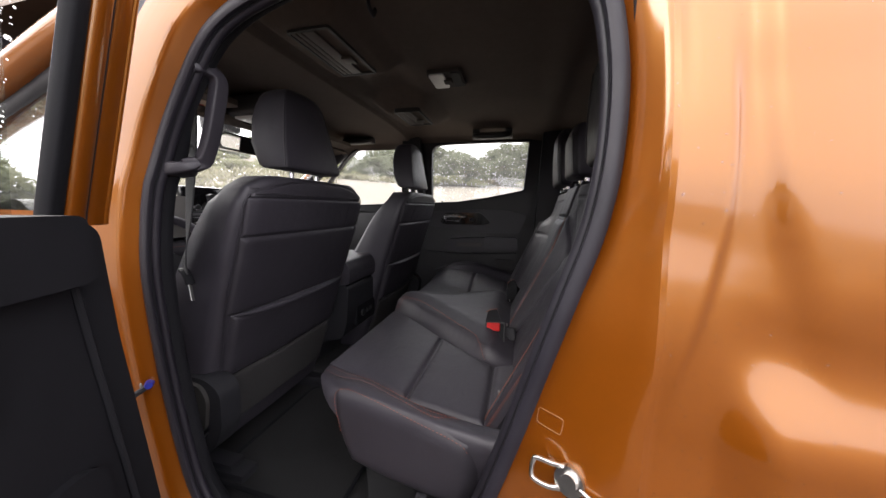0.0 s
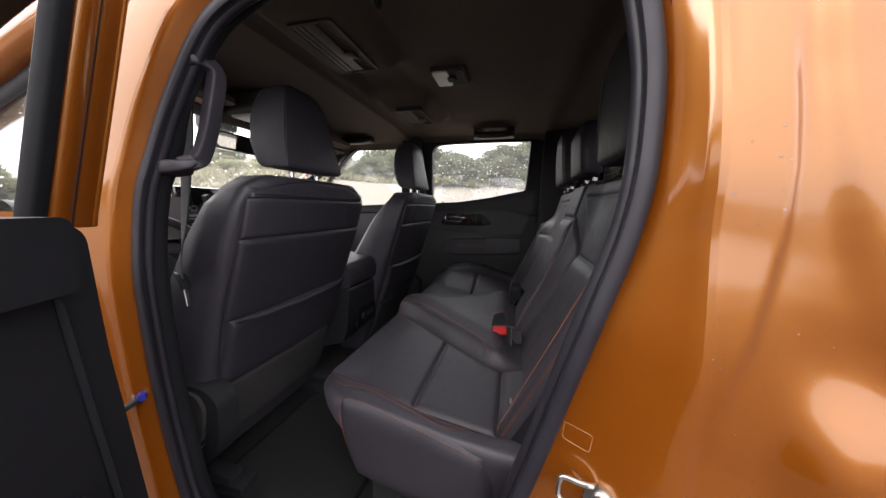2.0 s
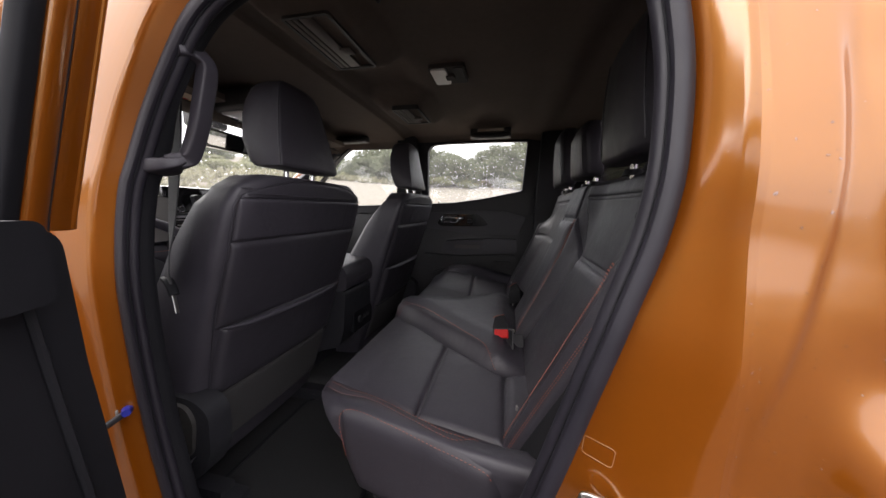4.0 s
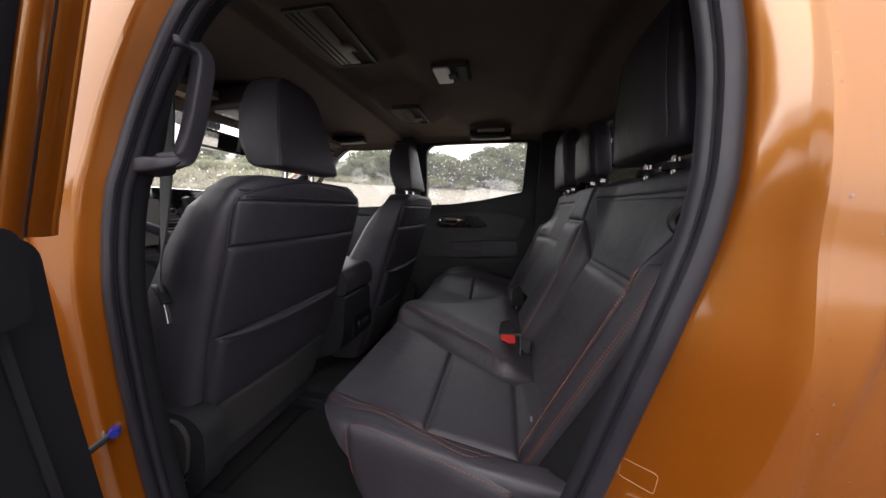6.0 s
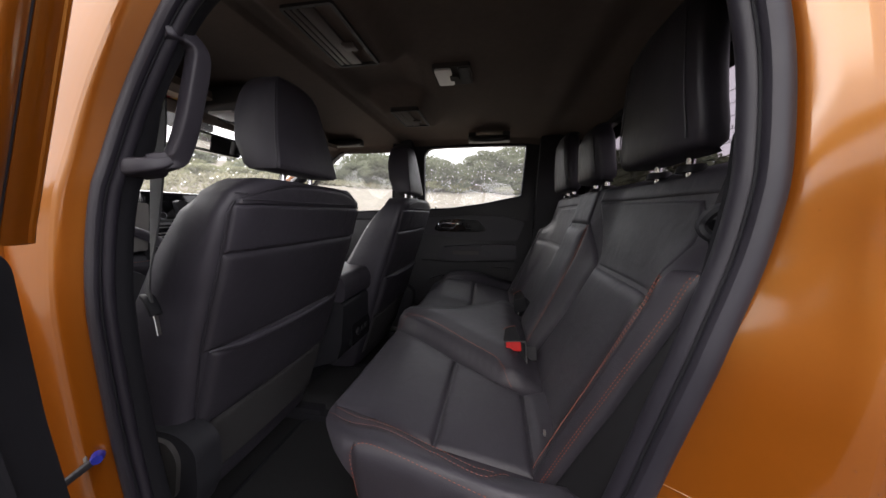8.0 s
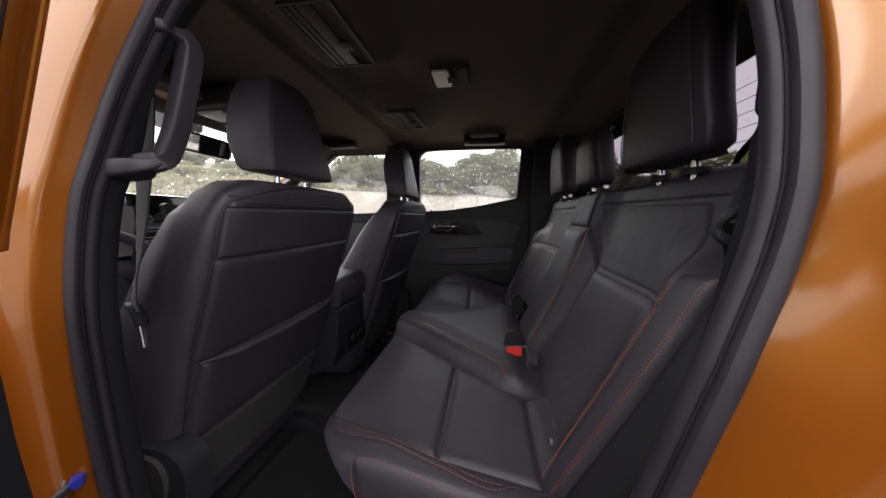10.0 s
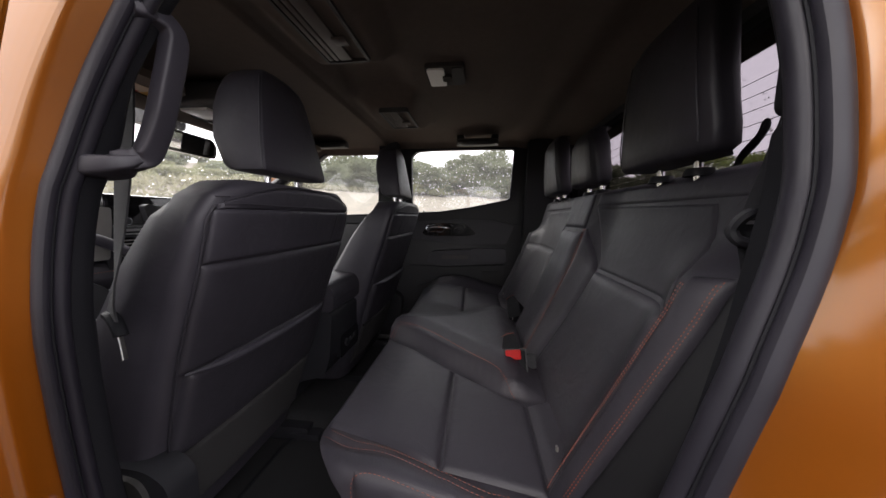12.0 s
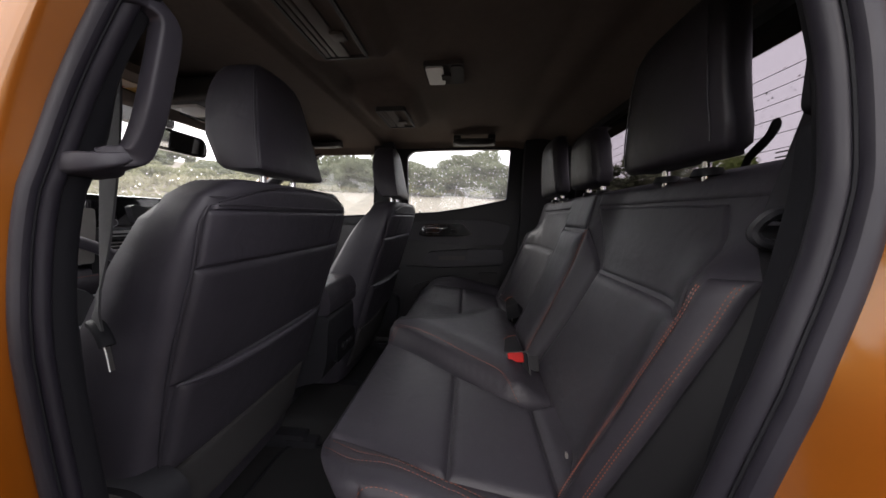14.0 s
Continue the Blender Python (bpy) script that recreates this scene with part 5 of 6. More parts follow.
for s in (-1, 1):
    def q(x, y):
        return (x, y * -s)
    part("front_panel", top_pad([q(-0.485, -0.492), q(-0.268, -0.535), q(-0.268, -0.232), q(-0.485, -0.100)]), LEATHER, cush)
    part("rear_panel", top_pad([q(-0.264, -0.536), q(-0.098, -0.560), q(-0.098, -0.345), q(-0.264, -0.234)]), LEATHER, cush)
    part("back_roll", top_pad([q(-0.094, -0.555), q(-0.02, -0.555), q(-0.02, -0.31), q(-0.094, -0.342)], 0.010, 0.02, 8, 16), LEATHER, cush)


def on_cushion(points, lift=0.0035, n=10):
    out = []
    for p in spline([(x, y, 0) for x, y in points], n):
        c, nn = cush_surface(p.x, p.y)
        out.append(c + nn * lift)
    return out


part("stitching", stitches(on_cushion([(-0.478, -0.088), (-0.468, -0.066), (-0.452, -0.057), (-0.377, -0.083), (-0.292, -0.139), (-0.217, -0.206), (-0.169, -0.250), (-0.140, -0.292), (-0.122, -0.322)], 0.0050), r=0.0006), STITCH, cush)
part("stitching", stitches(on_cushion([(-0.470, -0.098), (-0.462, -0.076), (-0.447, -0.066), (-0.372, -0.091), (-0.287, -0.147), (-0.211, -0.214), (-0.163, -0.257), (-0.134, -0.298)], 0.0050), r=0.0006), STITCH, cush)
edge = on_cushion([(-0.478, -0.512), (-0.445, -0.535), (-0.410, -0.549), (-0.34, -0.561), (-0.268, -0.586), (-0.2105, -0.607), (-0.180, -0.615), (-0.155, -0.607), (-0.140, -0.592)], -0.001)
part("stitching", stitches(edge), STITCH, cush)
edge = on_cushion([(-0.466, -0.505), (-0.430, -0.522), (-0.395, -0.536), (-0.330, -0.553), (-0.262, -0.577), (-0.2085, -0.597), (-0.185, -0.603), (-0.165, -0.598)], -0.001)
part("stitching", stitches(edge), STITCH, cush)


def end_face(x, z):
    """The near end of the cushion."""
    return Vector((x, -bench_end(x) + 0.35 * max(0, z - 0.955) + 0.05 * max(0, 0.85 - z), z))


end_surface = with_normal(end_face, (0, -1, 0))
part("end_panel", pad(end_surface, [(-0.362, 0.806), (-0.10, 0.806), (-0.095, 0.944), (-0.402, 0.974)], 0.011, 0.03, 22, 14, sink=0.004, corner=0.22), LEATHER_DARK, cush)
seam = []
for p in spline([(-0.370, 0.880, 0), (-0.378, 0.915, 0), (-0.382, 0.940, 0), (-0.378, 0.958, 0), (-0.362, 0.967, 0), (-0.335, 0.968, 0), (-0.28, 0.962, 0), (-0.20, 0.951, 0), (-0.13, 0.938, 0), (-0.112, 0.925, 0)], 10):
    c, nn = end_surface(p.x, p.y)
    seam.append(c + nn * 0.005)
part("stitching", stitches(seam), STITCH, cush)
part("loop_tab", box(-0.205, -0.185, -bench_end(-0.2) - 0.012, -bench_end(-0.2) - 0.002, 0.795, 0.815, 0.003), PLASTIC, cush)
part("plinth", prism(round_outline([(-0.34, 0.60), (0.05, 0.60), (0.05, 0.80), (-0.35, 0.80)], 0.015), "y", -0.56, 0.56, 0.006), CARPET, bench)


def rest_x(y, z):
    """The front face of the rear backrest: proud in the middle and at the bolsters, hollow above the shoulders."""
    x = lerp_table(((0.80, -0.085), (0.92, -0.040), (1.06, 0.025), (1.20, 0.085), (1.30, 0.118), (1.40, 0.146), (1.46, 0.16)), z)
    a = abs(y)
    x -= 0.030 * (1 - smoothstep(0.07, 0.20, a))
    x -= 0.046 * math.exp(-((a - 0.558) / 0.062) ** 2) * (1 - smoothstep(1.23, 1.30, z))
    x += 0.004 * smoothstep(1.19, 1.21, z) * smoothstep(0.10, 0.22, a) * (1 - smoothstep(0.49, 0.54, a)) * (1 - smoothstep(1.33, 1.36, z))
    x += 0.06 * smoothstep(0.615, 0.665, a) ** 2
    return x


rest_surface = with_normal(lambda y, z: (rest_x(y, z), y, z), (-1, 0, 0))


def rest_section(y, s=0.0):
    ring = []
    for z in [0.84 + s, 0.88, 0.92, 0.945, 0.97, 0.995, 1.02, 1.045, 1.07, 1.095, 1.12, 1.14, 1.16, 1.19, 1.205, 1.22, 1.24, 1.26, 1.28, 1.30, 1.33, 1.355, 1.375, 1.39 - s * 0.3]:
        ring.append(Vector((rest_x(y, z) + 0.004 + s, y, z)))
    ring += [Vector((0.165, y, 1.402 - s)), Vector((0.19, y, 1.404 - s)), Vector((0.245, y, 1.395 - s)), Vector((0.255, y, 1.37 - s)), Vector((0.22, y, 1.2)), Vector((0.14, y, 1.0)), Vector((0.07, y, 0.86)), Vector((0.0, y, 0.83))]
    return ring


ys = [(-0.650, 0.03), (-0.645, 0.012), (-0.635, 0.003)] + [(-0.625 + 1.25 * i / 124, 0) for i in range(125)] + [(0.635, 0.003), (0.645, 0.012), (0.650, 0.03)]
rest = part("backrest", loft([rest_section(*v) for v in ys]), LEATHER, bench, sharp=70)


def rest_pad(corners, puff=0.006, rim=0.016, nu=16, nv=16):
    return pad(rest_surface, corners, puff, rim, nu, nv)


for s in (-1, 1):
    def q(y, z):
        return (y * -s, z)
    part("lower_panel", rest_pad([q(-0.520, 0.885), q(-0.155, 0.895), q(-0.208, 1.192), q(-0.548, 1.190)], 0.008, 0.022, 20, 20), LEATHER, rest)
    part("inner_panel", rest_pad([q(-0.150, 0.895), q(-0.098, 0.905), q(-0.10, 1.30), q(-0.203, 1.194)], 0.008, 0.018, 8, 20), LEATHER, rest)
    part("upper_panel", rest_pad([q(-0.548, 1.198), q(-0.208, 1.20), q(-0.115, 1.352), q(-0.490, 1.346)], 0.0030, 0.010, 20, 14), LEATHER_DARK, rest)
    part("bolster", rest_pad([q(-0.584, 0.885), q(-0.534, 0.885), q(-0.560, 1.252), q(-0.608, 1.258)], 0.009, 0.014, 8, 24), LEATHER, rest)
    part("side_panel", rest_pad([q(-0.652, 0.885), q(-0.5835, 0.885), q(-0.6075, 1.258), q(-0.652, 1.262)], 0.0075, 0.005, 8, 24), VINYL, rest)
    part("top_band", rest_pad([q(-0.57, 1.355), q(-0.11, 1.358), q(-0.11, 1.392), q(-0.57, 1.392)], 0.0028, 0.01, 24, 4), LEATHER, rest)
part("armrest", rest_pad([(-0.094, 0.925), (0.094, 0.925), (0.092, 1.285), (-0.092, 1.285)], 0.009, 0.03, 14, 22), LEATHER, rest)
part("middle_top_panel", rest_pad([(-0.094, 1.295), (0.094, 1.295), (0.092, 1.392), (-0.092, 1.392)], 0.004, 0.014, 12, 8), LEATHER, rest)


def on_rest(points, lift=0.004, n=10):
    out = []
    for p in spline([(y, z, 0) for y, z in points], n):
        c, nn = rest_surface(p.x, p.y)
        out.append(c + nn * lift)
    return out


for line in ([(-0.541, 0.885), (-0.545, 0.952), (-0.549, 1.014), (-0.554, 1.073), (-0.559, 1.13), (-0.564, 1.193), (-0.567, 1.238)],
             [(-0.576, 0.885), (-0.579, 0.976), (-0.582, 1.040), (-0.586, 1.099), (-0.591, 1.158), (-0.595, 1.212), (-0.598, 1.244)]):
    part("stitching", stitches(on_rest([(y + 0.002, z) for y, z in line], 0.0088), 0.0030, 0.0024, 0.00075), STITCH, rest)
    part("stitching", stitches(on_rest([(y - 0.002, z) for y, z in line], 0.0095), 0.0030, 0.0024, 0.00075), STITCH, rest)
for y in (-0.106, -0.112):
    part("stitching", stitches(on_rest([(y, 1.29), (y - 0.001, 1.15), (y + 0.002, 1.03), (y, 0.93)], 0.0085), r=0.0007), STITCH, rest)
for y in (-0.500, -0.13, 0.13, 0.500):
    c, nn = rest_surface(y, 0.925)
    part("anchor_tag", box(c.x - 0.020, c.x - 0.016, y - 0.003, y + 0.003, 0.937, 0.946, 0.001), GREY_PLASTIC, rest)


# rear head restraints
def rear_restraint(y, w, zt, label, t=0.052):
    ob = thing("rear_head_restraint", label, "head restraint", "rear head restraints", at=(0.15, y, 1.4))
    rings = []
    out = -0.045 if y < -0.1 else 0.045 if y > 0.1 else 0.0
    for z, f, dx in ((1.418, 0.80, 0.016), (1.421, 0.93, 0.006), (1.431, 0.985, 0.0), (1.46, 0.99, -0.002), (1.49, 0.95, -0.005), (1.53, 0.90, -0.007), ((1.53 + zt) / 2 - 0.015, 0.84, -0.008), (zt - 0.035, 0.76, -0.007), (zt - 0.012, 0.66, 0.002), (zt - 0.003, 0.55, 0.012), (zt, 0.40, 0.026)):
        e = 1.0 if 1.430 < z < zt - 0.02 else 0.7
        xf = 0.098 + dx
        ring = []
        for q in (-1, -0.96, -0.85, -0.5, 0, 0.5, 0.85, 0.96, 1):
            ring.append(Vector((xf + 0.012 * max(0, abs(q) - 0.8) / 0.2, y + q * w * f + out * (1 - f), z)))
        for g, k in ((0.25, 1.0), (0.50, 0.99), (0.72, 0.96), (0.88, 0.90), (0.97, 0.80), (1.0, 0.6), (1.0, 0), (1.0, -0.6), (0.97, -0.80), (0.88, -0.90), (0.72, -0.96), (0.50, -0.99), (0.25, -1.0)):
            ring.append(Vector((xf + 0.010 + t * e * g, y + k * w * f + out * (1 - f), z)))
        rings.append(ring)
    body = part("cushion", loft(rings), LEATHER_DARK, ob, sharp=75)
    for s in (-1, 1):
        line = [(0.1005, 0.98, 1.435), (0.0975, 0.99, 1.46), (0.0945, 0.95, 1.49), (0.0925, 0.90, 1.53), (0.0915, 0.84, (1.53 + zt) / 2 - 0.015), (0.0925, 0.76, zt - 0.035)]
        part("seam", sweep(spline([(x, y + s * w * f * 0.86 + out * (1 - f), z) for x, f, z in line], 4), oval(0.0013, 0.0014, 6), (1, 0, 0)), LEATHER_DARK, body)
        post = part("post", cylinder((0.150, y + s * 0.05, 1.38), (0.145, y + s * 0.05, 1.442), 0.0065), CHROME, ob, "chrome post")
        part("collar", cylinder((0.150, y + s * 0.05, 1.394), (0.150, y + s * 0.05, 1.406), 0.023, 0.019), PLASTIC, post)
    return ob


rear_restraint(-0.375, 0.135, 1.66, "wide black leather head restraint on the bench")
rear_restraint(0.0, 0.105, 1.585, "small middle black leather head restraint")
rear_restraint(0.375, 0.135, 1.66, "wide black leather head restraint on the bench")
pull = thing("pull_strap", "black webbing pull strap behind the head restraint", "strap", at=(0.2, -0.46, 1.4))
part("loop", sweep(spline([(0.205, -0.424, 1.392), (0.205, -0.430, 1.418), (0.20, -0.460, 1.438), (0.20, -0.474, 1.456), (0.205, -0.466, 1.466), (0.21, -0.452, 1.450), (0.21, -0.424, 1.425), (0.21, -0.414, 1.392)], 6), oval(0.0055, 0.0016, 8), (1, 0.2, 0)), WEBBING_BLACK, pull)


# ---------------------------------------------------------------- belts and buckles
def strip(path, width, thick, across, bm=None):
    """A flat strap; across: the direction of its width."""
    a = Vector(across).normalized()
    pts = [Vector(p) for p in path]
    rings = []
    for i, p in enumerate(pts):
        t = (pts[min(i + 1, len(pts) - 1)] - pts[max(i - 1, 0)]).normalized()
        n = t.cross(a).normalized()
        rings.append([p + a * width / 2 + n * thick, p + a * width / 2 - n * thick, p - a * width / 2 - n * thick, p - a * width / 2 + n * thick])
    return loft(rings, True, True, bm)


def twisted(points, turns, width=0.046, thick=0.0012):
    """A hanging strap that twists: turns are its degrees away from facing out at each point."""
    path = spline(points, 6)
    rings = []
    for i, p in enumerate(path):
        q = radians(lerp_table(list(enumerate(turns)), i / 6))
        a = Vector((0.91, -0.41, 0)) * math.cos(q) + Vector((0.41, 0.91, 0)) * math.sin(q)
        n = a.cross(Vector((0, 0, 1)))
        rings.append([p + a * width / 2 + n * thick, p + a * width / 2 - n * thick, p - a * width / 2 - n * thick, p - a * width / 2 + n * thick])
    return loft(rings)


def buckle(x, y, z, face, button, label):
    """A belt buckle lying on the seat, its end towards face."""
    ob = thing("belt_buckle", label, "belt buckle", "rear belt buckles", at=(x, y, z))
    n = Vector(face).normalized()
    r = Vector((1, 0.1, 0)) - n * n.dot(Vector((1, 0.1, 0)))
    r.normalize()
    u = n.cross(r)
    if u.z < 0:
        u = -u
    m = Matrix(((r.x, u.x, n.x, x), (r.y, u.y, n.y, y), (r.z, u.z, n.z, z), (0, 0, 0, 1)))

    def turned(b):
        bmesh.ops.transform(b, matrix=m, verts=b.verts)
        return b
    body = part("housing", turned(box(-0.024, 0.030, -0.044, 0.016, -0.045, 0.0, 0.006, None, 3)), SHADE_TRIM, ob)
    if button:
        part("button", turned(box(-0.021, 0.019, -0.012, 0.013, -0.006, 0.006, 0.004, None, 3)), RED, body, "red release button")
        part("rim", turned(ring_plate(round_outline([(-0.026, -0.046), (0.032, -0.046), (0.034, 0.016), (-0.026, 0.016)], 0.006), round_outline([(-0.022, -0.042), (0.028, -0.042), (0.030, 0.012), (-0.022, 0.012)], 0.005), "z", -0.004, 0.0015)), PLASTIC, body)
    flap = part("flap", turned(prism(round_outline([(-0.030, 0.018), (0.020, 0.022), (0.006, 0.062), (-0.022, 0.055)], 0.006), "z", -0.030, -0.018, 0.003)), SHADE_TRIM, ob)
    part("flap_edge", turned(sweep([(-0.028, 0.052, -0.017), (-0.012, 0.060, -0.017), (0.008, 0.062, -0.017)], oval(0.0008, 0.0008, 6), (0, 0, 1))), STITCH, flap)
    part("stalk", turned(box(0.0, 0.060, -0.030, 0.010, -0.060, -0.036, 0.006)), WEBBING, ob)
    return ob


buckle(-0.110, -0.206, 0.959, (-0.10, -0.80, 0.55), True, "black belt buckle with a red button on the bench")
buckle(-0.070, 0.17, 0.975, (-0.5, -0.6, 0.6), False, "black belt buckle lying on the bench")

belt = thing("rear_seat_belt", "dark seat belt on the rear pillar with a plastic guide", "seat belt", at=(0.05, -0.64, 1.3))
part("webbing", strip(spline([(0.140, -0.625, 1.71), (0.134, -0.627, 1.60), (0.120, -0.628, 1.47), (0.105, -0.628, 1.40), (0.086, -0.626, 1.322)], 5), 0.046, 0.0012, (1, -0.55, 0)), WEBBING_BLACK, belt)
part("lower_webbing", strip(spline([(0.078, -0.625, 1.318), (0.088, -0.632, 1.26), (0.10, -0.652, 1.10)], 5), 0.042, 0.0012, (1, -0.55, 0)), WEBBING_BLACK, belt)
part("guide", sweep(spline([(0.053, -0.624, 1.312), (0.064, -0.630, 1.329), (0.096, -0.622, 1.328), (0.108, -0.618, 1.314), (0.094, -0.624, 1.301), (0.062, -0.628, 1.299)], 5, True), oval(0.0062, 0.0055, 8), (0, 1, 0), closed=True), PLASTIC, belt)
part("anchor", box(0.10, 0.15, -0.66, -0.595, 1.68, 1.74, 0.01), PLASTIC, belt)

fbelt = thing("front_seat_belt", "grey front seat belt hanging beside the centre pillar", "seat belt", at=(-0.75, -0.62, 1.2))
part("webbing", twisted([(-0.690, -0.600, 1.57), (-0.700, -0.600, 1.46), (-0.712, -0.600, 1.38), (-0.728, -0.601, 1.29), (-0.742, -0.602, 1.225), (-0.752, -0.602, 1.19), (-0.758, -0.601, 1.165)], (12, 12, 8, 0, -12, -6, 4)), WEBBING, fbelt)
tongue = part("tongue", sweep(spline([(-0.772, -0.594, 1.170), (-0.757, -0.600, 1.168), (-0.742, -0.605, 1.156), (-0.735, -0.607, 1.143)], 4), oval(0.0085, 0.0055, 14, 3), (0, 0, 1)), SHADE_TRIM, fbelt)
part("tongue_plate", sweep([(-0.742, -0.605, 1.152), (-0.735, -0.607, 1.128), (-0.730, -0.609, 1.108)], oval(0.0050, 0.0014, 8, 4), (1, 0.4, 0)), DULL_STEEL, tongue, "dull steel belt tongue plate")
part("height_slider", box(-0.70, -0.645, -0.648, -0.605, 1.55, 1.63, 0.012), PLASTIC, fbelt)

# ---------------------------------------------------------------- ceiling fittings
def roof_vent(x0, x1, y0, y1):
    """A slatted roof vent: frame, dark bed, long slats, a cross tab."""
    zc = min(lining_z(x0, y0), lining_z(x1, y1), lining_z(x0, y1), lining_z(x1, y0))
    ob = thing("roof_vent", "black slatted air vent in the headliner", "air vent", "roof vents", at=((x0 + x1) / 2, (y0 + y1) / 2, zc))
    out = round_outline([(x0, y0), (x1, y0), (x1, y1), (x0, y1)], 0.010, 3)
    part("frame", ring_plate(out, grow(out, -0.007), "z", zc - 0.006, zc + 0.02), LINER_TRIM, ob)
    part("bed", box(x0 + 0.006, x1 - 0.006, y0 + 0.006, y1 - 0.006, zc + 0.010, zc + 0.018, 0), PRINT, ob)
    w = x1 - x0
    for f, half in ((0.125, 0.050), (0.255, 0.050), (0.47, 0.135), (0.925, 0.018)):
        x = x0 + w * f
        part("slat", box(x - half * w, x + half * w, y0 + 0.010, y1 - 0.010, zc - 0.005, zc + 0.004, 0.002), VENT_SLAT, ob)
    part("tab", box((x0 + x1) / 2 + 0.004, (x0 + x1) / 2 + 0.036, (y0 + y1) / 2 + 0.01, (y0 + y1) / 2 + 0.04, zc - 0.010, zc - 0.003, 0.003), VENT_SLAT, ob)
    return ob


roof_vent(-0.608, -0.492, -0.435, -0.195)
roof_vent(-0.598, -0.482, 0.165, 0.375)

lamp = thing("dome_lamp", "white dome lamp with a dark switch in the headliner", "lamp", at=(-0.32, 0, 1.77))
lz = lining_z(-0.32, 0)
lo = round_outline([(-0.380, -0.068), (-0.262, -0.068), (-0.262, 0.058), (-0.380, 0.058)], 0.014)
part("frame", prism(lo, "z", lz - 0.012, lz + 0.01, 0.004), SMOKED, lamp)
part("lens", prism(round_outline([(-0.374, -0.060), (-0.322, -0.060), (-0.322, 0.050), (-0.374, 0.050)], 0.010), "z", lz - 0.017, lz - 0.010, 0.003), LENS, lamp, "frosted white lens")
part("lens", prism(round_outline([(-0.300, -0.060), (-0.268, -0.060), (-0.268, 0.050), (-0.300, 0.050)], 0.008), "z", lz - 0.015, lz - 0.010, 0.003), SMOKED_LENS, lamp, "grey smoked lens")
part("switch", prism(round_outline([(-0.330, -0.02), (-0.302, -0.02), (-0.302, 0.012), (-0.330, 0.012)], 0.006), "z", lz - 0.021, lz - 0.012, 0.003), SMOKED, lamp)

hook = thing("coat_hook", "black coat hook at the headliner edge", "coat hook", at=(-0.38, -0.56, 1.70))
hz = lining_z(-0.38, -0.46)
part("base", box(-0.41, -0.345, -0.475, -0.44, hz - 0.016, hz + 0.004, 0.006), PLASTIC, hook)
part("hook", sweep(spline([(-0.378, -0.455, hz - 0.01), (-0.378, -0.46, hz - 0.035), (-0.378, -0.44, hz - 0.045), (-0.378, -0.428, hz - 0.03)], 5), oval(0.006, 0.004, 8), (1, 0, 0)), PLASTIC, hook)

# ---------------------------------------------------------------- grab handle on the near centre pillar
gh = thing("pillar_grab_handle", "black plastic grab handle on the centre pillar", "grab handle", at=(-0.58, -0.69, 1.45))
gp = spline([(-0.573, -0.682, 1.536), (-0.570, -0.674, 1.5365), (-0.567, -0.662, 1.536), (-0.565, -0.652, 1.532), (-0.5638, -0.6465, 1.5225), (-0.5675, -0.6455, 1.505), (-0.577, -0.647, 1.470), (-0.587, -0.6485, 1.436), (-0.597, -0.651, 1.408), (-0.6045, -0.6545, 1.391), (-0.6105, -0.661, 1.3855), (-0.617, -0.667, 1.383), (-0.624, -0.669, 1.381), (-0.640, -0.671, 1.380)], 6)
part("grip", sweep(gp, oval(0.0120, 0.0098, 28, 6.0), (1, 0, 0.28)), GRIP_PLASTIC, gh)
part("lower_mount", sweep(spline([(-0.606, -0.6565, 1.3865), (-0.6215, -0.6685, 1.378), (-0.655, -0.672, 1.374)], 5), oval(0.0260, 0.0125, 24, 5.0), (0, 0, 1), scales=[0.42 + 0.075 * min(i, 7) for i in range(11)]), GRIP_PLASTIC, gh)
part("upper_mount", sweep(spline([(-0.5672, -0.664, 1.5362), (-0.570, -0.674, 1.5365), (-0.573, -0.683, 1.536)], 5), oval(0.0150, 0.0150, 24, 5.0), (1, 0, 0.2), scales=[0.70 + 0.05 * min(i, 6) for i in range(11)]), GRIP_PLASTIC, gh)

# ---------------------------------------------------------------- open near rear door
HINGE, SWING = Vector((-0.660, -0.767, 0)), 65.0
du = Vector((math.cos(radians(SWING)), -math.sin(radians(SWING)), 0))
dn = Vector((math.sin(radians(SWING)), math.cos(radians(SWING)), 0))
DOOR = Matrix(((du.x, dn.x, 0, HINGE.x), (du.y, dn.y, 0, HINGE.y), (0, 0, 1, 0), (0, 0, 0, 1)))


def door_part(name, bm, material, parent, label="", sharp=38):
    bmesh.ops.transform(bm, matrix=DOOR, verts=bm.verts)
    return part(name, bm, material, parent, label, sharp)


def lean(z):
    return 0.24 * max(0.0, z - 1.29)


door = thing("rear_door", "open rear door with orange frame and black trim", "door", at=tuple(HINGE))
FR = [1.285 + 0.018 * i for i in range(19)]


def frame_strip(l0, l1, d0, d1):
    """A length of the window frame's hinge side, between l0 and l1 along the door."""
    rings = []
    for z in FR:
        n = lean(z)
        rings.append([Vector((l0, d0 + n, z)), Vector((l1, d0 + n, z)), Vector((l1 - 0.002, d1 + n, z)), Vector((l0 + 0.002, d1 + n, z))])
    return loft(rings)


